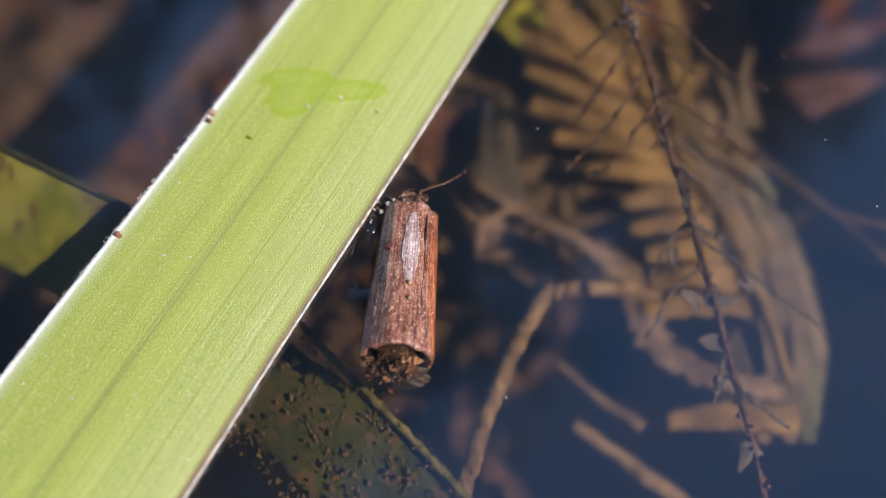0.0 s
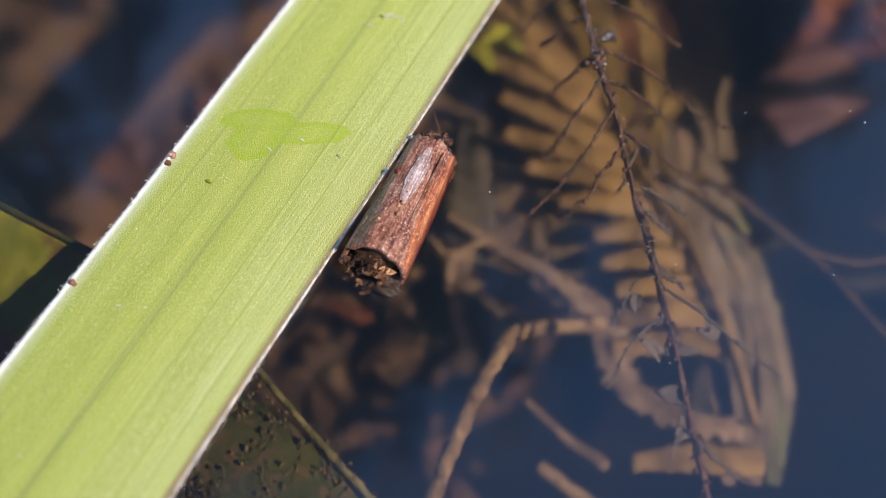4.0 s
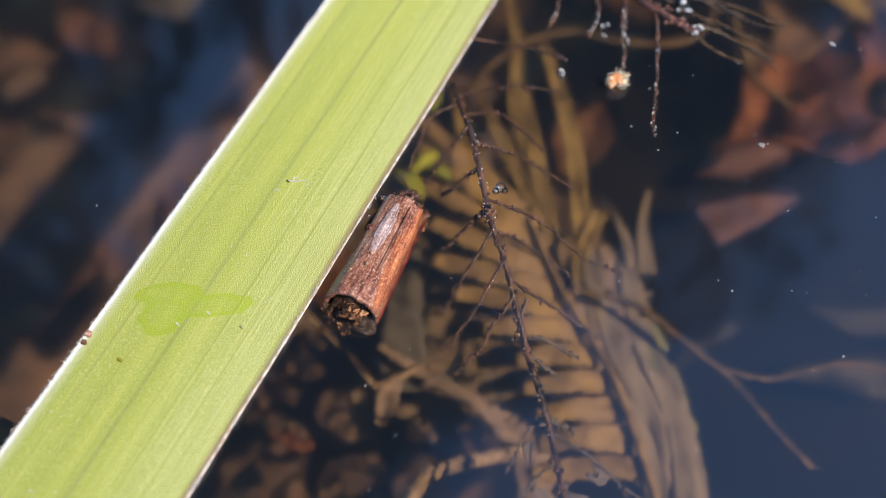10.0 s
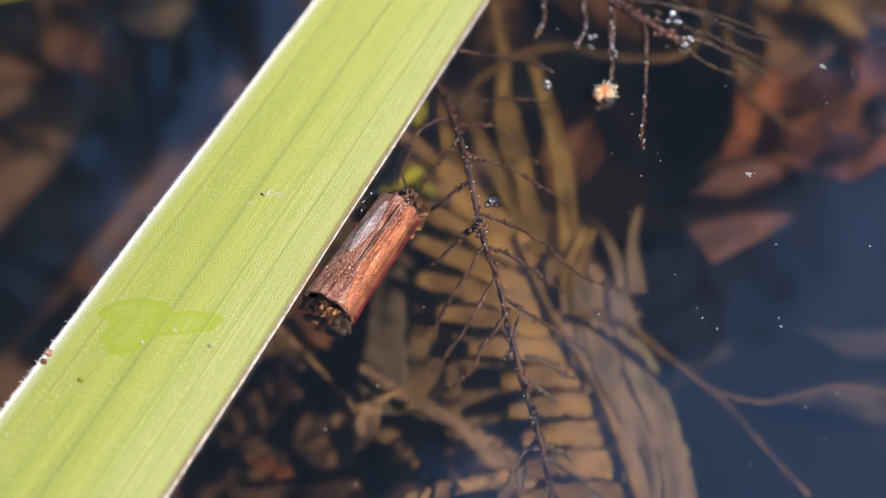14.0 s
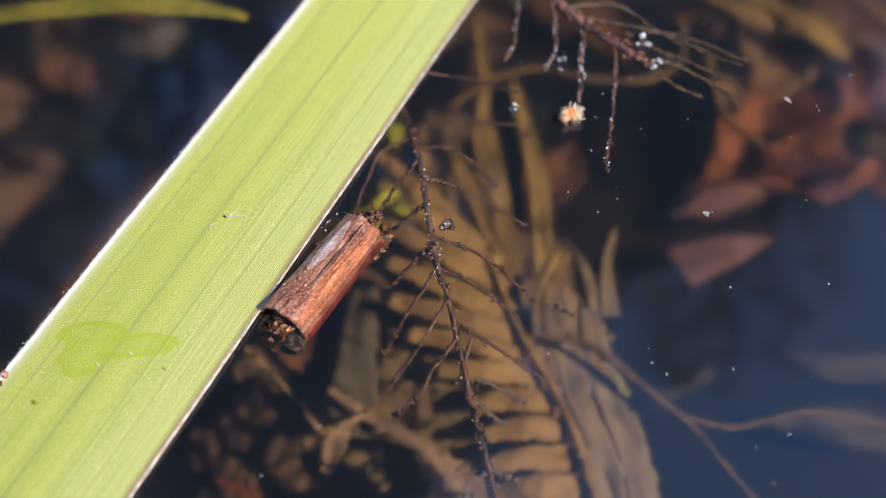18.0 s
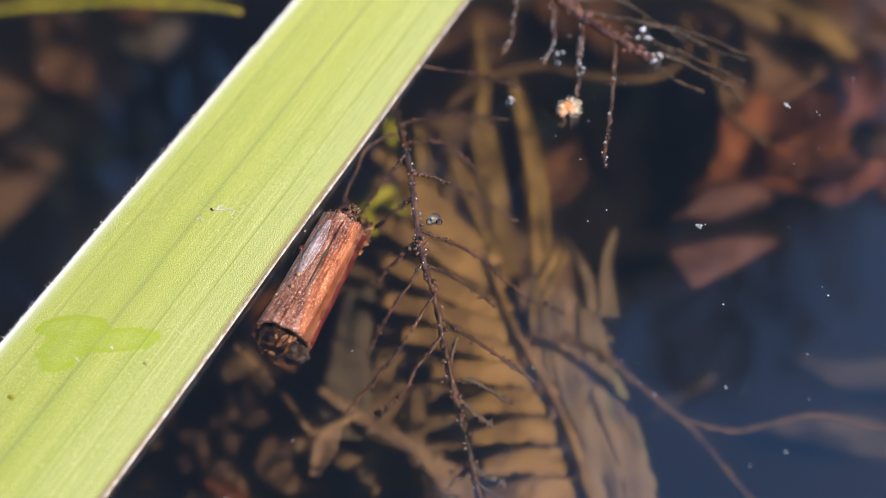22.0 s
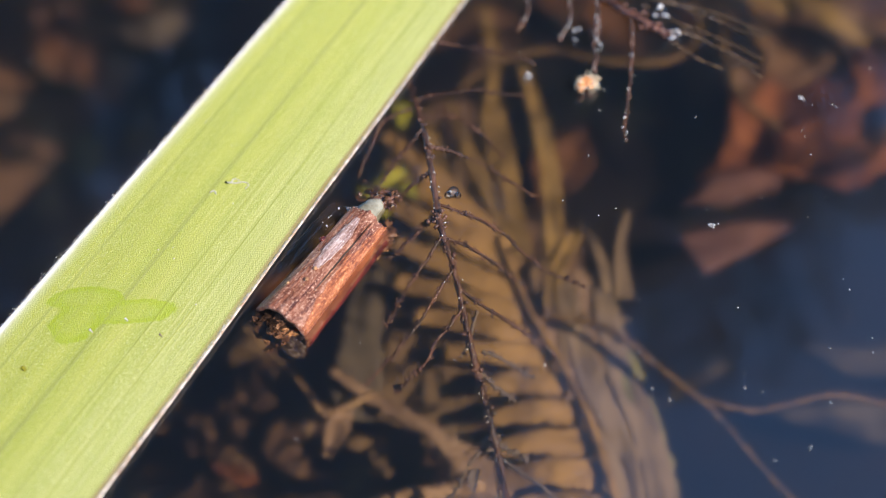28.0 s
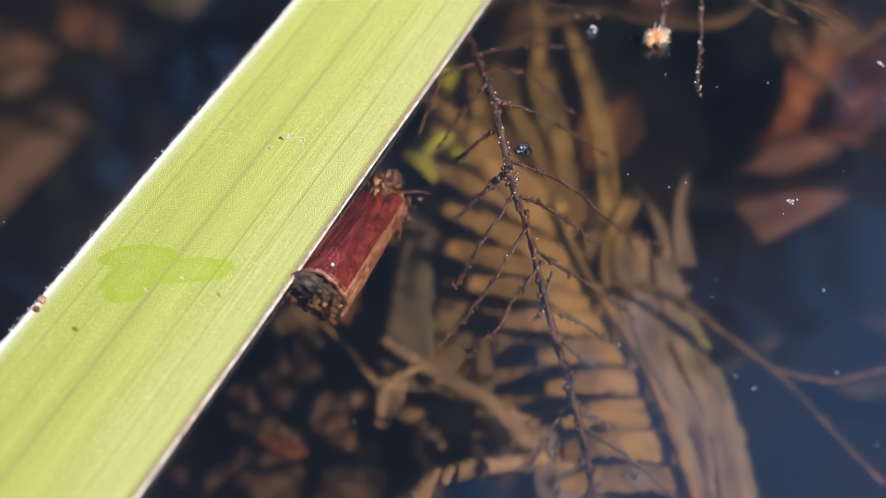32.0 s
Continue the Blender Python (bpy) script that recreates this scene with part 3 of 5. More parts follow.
        for k in range(3):
            lump(bm, on_leaf(x + 0.02 * k, y - 0.02 * k, 0.01), r * (1 - 0.2 * k), x + k, 1, 0.7, (1, 1, 0.5))
        part("brown_fleck", bm, m, thing)
    for pts in ([(-0.40, 11.22), (-0.28, 11.19), (-0.16, 11.21), (-0.07, 11.16), (-0.10, 11.07)], [(-0.33, 11.20), (-0.30, 11.28), (-0.22, 11.25)], [(-0.62, 11.02), (-0.56, 11.05), (-0.52, 10.98)]):
        bm = bmesh.new()
        tube(bm, [on_leaf(x, y, 0.008) for x, y in pts], 0.009, 0.006, 6, 0.5, 14, 1, 20)
        part("thread", bm, M_RIM, thing, "pale dried thread stuck to the blade")
    rng = random.Random(11)
    for k in range(34):
        y = rng.uniform(3, 18)
        a, b = leaf_edges(y)
        s = rng.uniform(0.06, 0.94)
        bm = bmesh.new()
        lump(bm, on_leaf(a + (b - a) * s, y, 0.004), rng.uniform(0.006, 0.014), k, 1, 0.8, (1, 1, 0.5))
        part("pale_fleck", bm, M_SPECK, thing)
    tagged(thing, "broad fresh green sword leaf with a wet patch, floating", "leaf")


build_main_leaf()


def build_side_leaves():
    bm = bmesh.new()
    thing = base("yellowing_leaf", -4.71, 7.03, -1.09)
    pts = [(-7.9, 4.28, 0.0), (-4.4, 2.38, 0.0), (-1.92, 1.04, 0.0), (0.0, 0.0, 0.0), (1.6, -0.87, -0.05)]
    blade(bm, pts, [1.4, 1.52, 1.52, 1.5, 1.3], 0.05, 12, 0.05, -0.06, 0.02, 2.0, 40, -0.9)
    part("blade", bm, M_YLEAF, thing)
    bm = bmesh.new()
    edge = Vector((0.31, 0.57, 0.39))
    tube(bm, [Vector(p) + edge for p in pts], 0.05, 0.045, 8, 0.2, 3.0, 1.0, 60)
    part("margin", bm, M_ALGA, thing, "darker green margin")
    tagged(thing, "yellow-green blotched leaf blade lying just under water", "leaf")
    thing = base("submerged_leaf", -0.9, 4.4, -1.0)
    bm = bmesh.new()
    pts = [(-2.6, 1.8, -0.6), (-1.4, 0.8, -0.2), (-0.35, -0.15, 0), (0.5, -1.2, 0), (1.55, -2.6, 0)]
    blade(bm, pts, [1.0, 1.2, 1.3, 1.35, 1.35], 0.05, 10, 0.06, -0.1, 0.12, 5.0, 40)
    part("blade", bm, M_ALGA, thing)
    bm = bmesh.new()
    tube(bm, [(-1.1, 1.75, -0.25), (-0.1, 0.55, 0.02), (0.6, -0.2, 0.05), (1.25, -0.95, 0.05), (2.3, -2.2, 0.05)], 0.045, 0.055, 8, 0.6, 9.0, 2.0, 60)
    part("midrib", bm, M_RIB, thing, "olive ribbed edge covered in silt")
    bm = bmesh.new()
    rng = random.Random(3)
    line = spline(pts, 80)
    for i in range(2400):
        p = line[rng.randrange(14, 80)]
        across = rng.uniform(-0.9, 0.78)
        q = p + Vector((0.7, 0.7, 0)) * across + Vector((rng.gauss(0, 0.03), rng.gauss(0, 0.03), rng.uniform(0.0, 0.08)))
        if noise.noise(q * 2.6) + 0.5 * noise.noise(q * 7) < -0.05 - 0.5 * (abs(across) > 0.62):
            continue
        lump(bm, q, rng.choice((0.006, 0.008, 0.010, 0.013, 0.018, 0.026)), i, 1, 1.3, (1, rng.uniform(0.7, 1.8), 1.1), 2.4)
    part("algae_tufts", bm, M_RUFF, thing, "brown crumbs of algae")["kind"] = "stuff"
    tagged(thing, "dark drowned leaf crusted with brown algae", "leaf")
    thing = base("far_leaf", -3.4, 19.0, -1.5)
    bm = bmesh.new()
    blade(bm, [(-4.5, 0.1, -0.2), (-2, 0.1, 0), (0.2, 0, 0), (2.1, -0.5, -0.1)], [0.5, 0.7, 0.7, 0.15], 0.04, 6, 0.06, 0.1, 0.1, 8.0)
    part("blade", bm, M_YLEAF, thing)
    tagged(thing, "narrow yellow-green leaf tip under water", "leaf")
    for k, (x, y, turn, l, w) in enumerate(((1.75, 16.6, 10, 0.8, 0.4), (1.6, 14.7, -55, 0.7, 0.35), (1.25, 14.1, 40, 0.9, 0.35), (1.9, 14.3, 60, 0.5, 0.3))):
        thing = base("yellow_leaf_scrap", x, y, -3.6, turn)
        bm = bmesh.new()
        blade(bm, [(0, -l / 2, 0), (0.05, 0, 0.12), (0, l / 2, 0)], [w * 0.4, w, w * 0.5], 0.03, 6, 0.15, 0.1, 0.4, k * 3.0)
        part("blade", bm, M_YEL, thing)
        tagged(thing, "bright yellow-green leaf scrap under water", "leaf", "yellow leaf scraps")


build_side_leaves()


# ---- the larva in its case of reed ----
def build_case():
    thing = base("caddis_case", 0, 0, 0)
    length, sides = 2.05, 40

    def radius(v):
        return 0.352 + 0.07 * max(0.0, 1 - v) ** 1.3

    def skin(bm, a0, a1, v0, v1, proud, na, nv, thick, lens=False):
        """A piece of the tube's wall between two angles and two heights."""
        outer, inner = [], []
        for i in range(nv + 1):
            v = v0 + (v1 - v0) * i / nv
            ro, ri = [], []
            for k in range(na + (0 if a1 - a0 > 6.2 else 1)):
                a = a0 + (a1 - a0) * k / na
                if lens:
                    wide = max(math.sin(math.pi * min(max(i / nv, 0.02), 0.98)), 0) ** 0.45 * (0.85 + 0.35 * noise.noise(Vector((v * 9, k > na / 2, a0))))
                    a = (a0 + a1) / 2 + (a - (a0 + a1) / 2) * wide
                w = 0.035 * noise.noise(Vector((math.cos(a) * 3, math.sin(a) * 3, v * 1.4))) + 0.012 * noise.noise(Vector((math.cos(a) * 14, math.sin(a) * 14, v * 2)))
                w += 0.006 * noise.noise(Vector((math.cos(a) * 34, math.sin(a) * 34, v * 5)))
                if 0.22 < v < 0.96:
                    w -= 0.05 * math.exp(-(((a + 0.05 * math.sin(v * 9) - 0.73) / 0.055) ** 2)) * min(1, (v - 0.22) * 6, (0.96 - v) * 20)
                y = v * length
                if i in (0, nv):
                    y += 0.05 * noise.noise(Vector((math.cos(a) * 2.2, math.sin(a) * 2.2, v0 + i // nv * 9)))
                if v > 0.999:
                    y += 0.045 * noise.noise(Vector((math.cos(a) * 8, math.sin(a) * 8, 3.0)))
                r = radius(v) + w + proud
                ro.append(bm.verts.new((math.sin(a) * r, y, math.cos(a) * r)))
                ri.append(bm.verts.new((math.sin(a) * (r - thick), y, math.cos(a) * (r - thick))))
            outer.append(ro)
            inner.append(ri)
        full = a1 - a0 > 6.2
        n = len(outer[0])
        for i in range(nv):
            for k in range(n if full else n - 1):
                j = (k + 1) % n
                bm.faces.new((outer[i][k], outer[i][j], outer[i + 1][j], outer[i + 1][k]))
                bm.faces.new((inner[i][k], inner[i + 1][k], inner[i + 1][j], inner[i][j]))
            if not full:
                for k in (0, n - 1):
                    bm.faces.new((outer[i][k], outer[i + 1][k], inner[i + 1][k], inner[i][k]))
        for i in (0, nv):
            for k in range(n if full else n - 1):
                j = (k + 1) % n
                bm.faces.new((outer[i][k], outer[i][j], inner[i][j], inner[i][k]))

    bm = bmesh.new()
    skin(bm, 0.0, 2 * math.pi, 0.0, 1.0, 0.0, 150, 44, 0.06)
    part("tube", bm, M_REED, thing)
    bm = bmesh.new()
    skin(bm, -0.12, 0.54, 0.40, 0.91, 0.008, 28, 40, 0.02, True)
    part("bark_patch", bm, M_REED_PALE, thing, "paler lens-shaped patch of reed skin")
    bm = bmesh.new()
    skin(bm, 0.84, 1.80, 0.01, 1.0, 0.008, 30, 40, 0.03, True)
    part("bark_strip", bm, M_REED_O, thing, "raised orange-brown strip of bark")
    bm = bmesh.new()
    skin(bm, 0.69, 0.77, 0.26, 0.93, 0.010, 5, 30, 0.02, True)
    bmesh.ops.translate(bm, vec=(0, -0.8, 0), verts=bm.verts)
    crack = part("crack", bm, M_FLAP, thing, "long dark split in the reed")
    crack.location = (0, 0.8 * CM, 0)
    cam.data.dof.focus_object = crack
    bm = bmesh.new()
    skin(bm, 1.9, 3.9, 0.02, 0.97, 0.014, 56, 44, 0.02)
    part("wet_underside", bm, M_REED_WET, thing, "dark wet red underside")
    bm = bmesh.new()
    lump(bm, (0.06, -0.09, -0.21), 0.27, 4, 4, 0.6, (1.05, 0.50, 0.62), 2.2)
    part("flap", bm, M_FLAP, thing, "dark leathery flap under the rear end")
    # plug of crumbs at the rear end
    rng = random.Random(21)
    bm = bmesh.new()
    lump(bm, (-0.03, 0.19, -0.01), 0.345, 3, 3, 0.3, (1, 0.85, 1))
    plug = part("plug", bm, M_BLACK, thing)
    for k in range(110):
        a, r = rng.uniform(0, 6.28), 0.29 * math.sqrt(rng.uniform(0.01, 1))
        bm = bmesh.new()
        lump(bm, (math.sin(a) * r - 0.07, rng.uniform(-0.32, 0.02) * (1.25 - r * 2.4) + 0.03, math.cos(a) * r - 0.04), rng.uniform(0.018, 0.052), k * 1.7, 2, 1.9, (rng.uniform(0.5, 1.4), rng.uniform(0.5, 1.4), rng.uniform(0.4, 1.1)), 2.6)
        part("plug_crumb", bm, M_CRUMB_L if k % 11 == 0 else (M_BLACK if k % 3 == 0 else M_CRUMB), plug, smooth=False)
    bm = bmesh.new()
    lump(bm, (0, 1.9, 0), 0.30, 6, 3, 0.2, (1, 0.6, 1))
    part("mouth_lining", bm, M_BLACK, thing)
    # wart and pale grains on the tube
    for a, v, r, m in ((-0.55, 0.66, 0.055, M_REED_WET), (0.25, 0.40, 0.028, M_CRUMB_L), (0.28, 0.30, 0.03, M_CRUMB_L), (-0.2, 0.22, 0.022, M_CRUMB_L), (3.1, 0.10, 0.024, M_SPECK)):
        bm = bmesh.new()
        rr = radius(v) + 0.01
        lump(bm, (math.sin(a) * rr, v * length, math.cos(a) * rr), r, a, 2, 0.3)
        part("grain", bm, m, thing)
    for k in range(9):
        bm = bmesh.new()
        a, v = rng.uniform(-0.5, 0.65), rng.uniform(0.12, 0.62)
        rr = radius(v) + 0.004
        lump(bm, (math.sin(a) * rr, v * length, math.cos(a) * rr), rng.uniform(0.007, 0.014), k, 1, 0.7)
        part("grain", bm, M_CRUMB_L, thing)
    for p, r in (((-0.28, 2.06, 0.24), 0.036), ((-0.36, 1.98, 0.18), 0.030), ((-0.22, 2.16, 0.20), 0.026)):
        bm = bmesh.new()
        lump(bm, p, r, p[1], 2, 0.6)
        part("grain", bm, M_SILT_P, thing, "pale grey grain by the tube's mouth")
    for k in range(60):
        bm = bmesh.new()
        a, v = rng.uniform(2.35, 3.1), rng.uniform(0.87, 1.14)
        rr = radius(v) - 0.005 - 0.12 * max(0, v - 1.0) / 0.1 * rng.random()
        lump(bm, (math.sin(a) * rr, v * length, math.cos(a) * rr), rng.uniform(0.028, 0.080), k * 1.9, 2, 1.7, (1.2, 1.2, 0.7), 2.2)
        part("collar_crumb", bm, (M_CRUMB, M_LARVA, M_CRUMB_L)[k % 3 if k % 5 else 0], thing)
    # fore body: pale thorax that slides in the tube, with head, legs and clinging debris
    bm = bmesh.new()
    tube(bm, [(-0.04, 1.9, 0.08), (-0.05, 2.05, 0.10), (-0.06, 2.16, 0.11), (-0.05, 2.28, 0.10), (-0.04, 2.36, 0.07)], 0.20, 0.125, 14, 0.35, 5.0, 2.0, 24)
    thorax = part("thorax", bm, M_LARVA_P, thing, "pale grey-green hardened thorax")
    bm = bmesh.new()
    lump(bm, (-0.06, 2.47, 0.06), 0.115, 5, 3, 0.8, (1.2, 0.9, 0.8))
    lump(bm, (0.06, 2.50, 0.04), 0.085, 8, 3, 0.9)
    tube(bm, [(-0.16, 2.44, 0.10), (-0.12, 2.58, 0.13), (0.02, 2.62, 0.13), (0.10, 2.54, 0.12), (0.02, 2.46, 0.13)], 0.030, 0.022, 7, 0.6, 12, 2, 24)
    part("head", bm, M_LARVA, thorax, "dark brown bristly head")
    for k in range(84):
        bm = bmesh.new()
        p = Vector((max(-0.42, rng.gauss(-0.14, 0.15)), rng.gauss(2.50, 0.10), rng.gauss(0.06, 0.06)))
        lump(bm, p, rng.uniform(0.014, 0.036), k * 1.3, 2, 1.9, (1, rng.uniform(0.6, 1.8), 0.8))
        part("debris_crumb", bm, M_SILT_P if k % 13 == 7 else (M_CRUMB if k % 2 == 0 else M_LARVA), thorax)
    for k, pts in enumerate((
        [(-0.20, 2.36, 0.07), (-0.36, 2.34, 0.13), (-0.46, 2.40, 0.10), (-0.52, 2.38, 0.07)],
        [(-0.22, 2.26, 0.04), (-0.40, 2.12, 0.08), (-0.46, 1.92, 0.02), (-0.48, 1.84, 0.0)],
        [(-0.18, 2.42, 0.08), (-0.30, 2.54, 0.13), (-0.38, 2.56, 0.1)],
        [(0.0, 2.50, 0.07), (0.12, 2.58, 0.12), (0.20, 2.66, 0.07)],
        [(0.06, 2.44, 0.06), (0.20, 2.46, 0.10), (0.26, 2.40, 0.05)],
        [(-0.08, 2.55, 0.08), (-0.06, 2.68, 0.12), (0.04, 2.75, 0.08)],
    )):
        bm = bmesh.new()
        tube(bm, pts, 0.042 if k < 2 else 0.022, 0.020 if k < 2 else 0.009, 7, 0.9, 11.0, k, 16)
        part("leg", bm, M_LARVA, thorax)
    for k in range(12):
        bm = bmesh.new()
        a = rng.uniform(-1.2, 1.3)
        tube(bm, [(-0.08, 2.48, 0.07), (-0.08 + 0.14 * math.sin(a), 2.48 + 0.14 * math.cos(a), 0.12), (-0.08 + 0.25 * math.sin(a + 0.2), 2.48 + 0.24 * math.cos(a + 0.2), 0.12)], 0.007, 0.003, 5, 0.2, 5, k, 6)
        part("bristle", bm, M_LARVA, thorax)
    bm = bmesh.new()
    tube(bm, [(0, 0, 0), (0.22, 0.10, 0.05), (0.42, 0.20, 0.04), (0.62, 0.40, 0.0)], 0.022, 0.010, 6, 0.5, 9, 3, 16)
    lump(bm, (0.63, 0.42, 0.0), 0.035, 4, 2, 0.3)
    leg = part("long_leg", bm, M_LARVA, thing, "thin dark leg reaching out over the water")
    tagged(thing, "caddis larva in brown reed case clinging to a leaf", "caddis larva")
    return thing, leg, thorax


CASE, LONG_LEG, THORAX = build_case()


def build_film():
    """Water drawn up between the tube and the leaf's margin."""
    thing = base("water_film", 0, 0, 0)
    bm = bmesh.new()
    rows = []
    for i in range(25):
        u = i / 24
        full = math.sin(math.pi * u) ** 0.5
        y = 0.75 + 1.45 * u
        rows.append([bm.verts.new((x, y, -0.02 + (z + 0.03) * full)) for x, z in ((-0.66, 0.0), (-0.62, 0.02), (-0.57, 0.012), (-0.52, 0.012), (-0.46, 0.02), (-0.42, 0.03), (-0.36, 0.05))])
    for a, b in zip(rows, rows[1:]):
        for k in range(6):
            bm.faces.new((a[k], a[k + 1], b[k + 1], b[k]))
    part("film", bm, M_FILM, thing).visible_shadow = False
    rng = random.Random(6)
    # pale beads added as the film's white glints
    for k in range(6):
        bm = bmesh.new()
        bmesh.ops.create_icosphere(bm, subdivisions=2, radius=rng.uniform(0.006, 0.015), matrix=Matrix.Translation((rng.gauss(-0.44, 0.03), rng.uniform(1.5, 2.1), rng.uniform(0.05, 0.09))))
        part("droplet", bm, M_BEAD_GLINT, thing)
    tagged(thing, "thin film of water with pale glint beads between case and leaf", "water film")
    return thing


FILM = build_film()


# ---- twigs at the surface ----
def scrap(bm, p, size, seed):
    """A torn scrap of silt and skin that clings to a twig."""
    rng = random.Random(seed)
    pts = [p, p + Vector((rng.uniform(-1, 1), rng.uniform(-1.2, 0.2), rng.uniform(-0.2, 0.1))) * size, p + Vector((rng.uniform(-1.4, 1.4), rng.uniform(-2, -0.3), 0)) * size]
    blade(bm, pts, [size * 0.3, size * 1.1, size * 0.15], 0.012, 4, 0.05, 0.2, 0.5, seed, 8)


def branchlet(points, r0, r1, seed, bumps, origin, size=1.0):
    """A thin side twig with many tiny stubs and beads."""
    bm = bmesh.new()
    rng = random.Random(seed)
    pts = [Vector(p) - origin for p in points]
    line = spline(pts, 40)
    for i in range(2, 41):
        q = line[i] * 3.2 + Vector((seed * 1.7, 0, 0))
        line[i] = line[i] + Vector((noise.noise(q), noise.noise(q + Vector((5, 9, 2))), 0.4 * noise.noise(q + Vector((1, 3, 8))))) * 0.05 * min(1, i / 10)
    tube(bm, line[::2], r0, r1, 6, 0.7, 11.0, seed, 40)
    for k in range(bumps * 2):
        i = rng.randrange(3, 41)
        p = line[i]
        d = Vector((rng.uniform(-1, 1), rng.uniform(-1, 1), rng.uniform(-0.3, 0.5))).normalized()
        if rng.random() < 0.3 * size:
            e = d.orthogonal().normalized() * 0.03
            tube(bm, [p, p + d * 0.035, p + d * rng.uniform(0.05, 0.08) + e], 0.013, 0.009, 5, 0.6, 12, k, 4)
        lump(bm, p + d * rng.uniform(0.0, 0.035), rng.uniform(0.014, 0.030) * size, k + seed, 1, 1.1, (1, 1, 1), 2.2)
    lump(bm, line[40], 0.03, seed, 1, 1.0)
    return bm


STEM = [(2.05, 14.6, -0.5), (2.34, 13.39, -0.25), (2.55, 12.2, 0.0), (2.66, 11.36, 0.05), (2.78, 10.32, 0.02), (2.95, 9.67, -0.15), (3.08, 9.01, -0.4), (3.22, 8.27, -0.65), (3.36, 7.63, -0.85), (3.50, 6.9, -1.1), (3.56, 6.1, -1.1), (3.6, 5.2, -1.1), (3.66, 4.4, -1.1), (3.68, 3.2, -1.1), (3.7, 1.8, -1.1)]
SIDES = [
    [(2.38, 13.07, -0.2), (1.89, 12.71, -0.2), (1.46, 11.98, -0.6)], [(2.51, 12.25, 0.08), (2.16, 11.96, -0.2), (1.75, 11.64, -0.6)],
    [(2.66, 11.36, 0.05), (2.27, 11.2, -0.2), (2.03, 11.25, -0.5)], [(2.75, 10.53, 0.03), (2.42, 10.37, -0.2), (2.0, 10.25, -0.6)],
    [(2.80, 10.1, 0.0), (2.29, 9.4, -0.3), (1.97, 9.12, -0.7)], [(2.95, 9.6, -0.12), (2.33, 8.72, -0.4), (1.73, 8.23, -0.8)],
    [(3.05, 9.1, -0.35), (2.58, 8.42, -0.5), (2.12, 8.07, -0.8)], [(2.36, 13.26, -0.2), (3.25, 13.31, -0.1), (4.17, 13.36, -0.3)],
    [(2.45, 12.7, -0.1), (3.15, 12.62, -0.1), (3.75, 12.06, -0.4)], [(2.58, 11.9, 0.08), (3.37, 11.62, -0.1), (4.19, 11.27, -0.5)],
    [(2.74, 10.73, 0.02), (3.53, 10.34, -0.1), (4.18, 9.78, -0.4), (4.75, 9.59, -0.6)], [(2.82, 10.11, 0.0), (3.4, 9.87, -0.2), (3.92, 9.62, -0.6)],
    [(3.02, 9.35, -0.25), (3.74, 8.91, -0.5), (4.27, 8.62, -0.8)], [(3.22, 8.3, -0.65), (3.45, 8.1, -0.75), (3.69, 7.93, -0.9)],
    [(3.42, 7.4, -0.95), (3.6, 7.3, -1.0), (3.82, 7.2, -1.1)], [(3.48, 7.5, -0.95), (3.17, 7.25, -1.1), (2.79, 6.69, -1.2)],
    [(3.51, 6.78, -1.1), (3.09, 6.46, -1.15), (2.63, 5.73, -1.2)], [(3.5, 7.2, -1.05), (4.18, 6.64, -1.15), (4.91, 5.94, -1.25)],
    [(3.6, 5.1, -1.1), (3.85, 4.8, -1.15), (4.18, 4.49, -1.2)], [(3.3, 8.56, -0.6), (3.6, 8.5, -0.8), (3.97, 8.38, -1.0)],
    [(3.25, 9.08, -0.4), (3.15, 8.9, -0.7), (3.04, 8.7, -0.9)], [(3.6, 5.6, -1.1), (3.45, 5.2, -1.1), (3.3, 4.8, -1.1)],
]


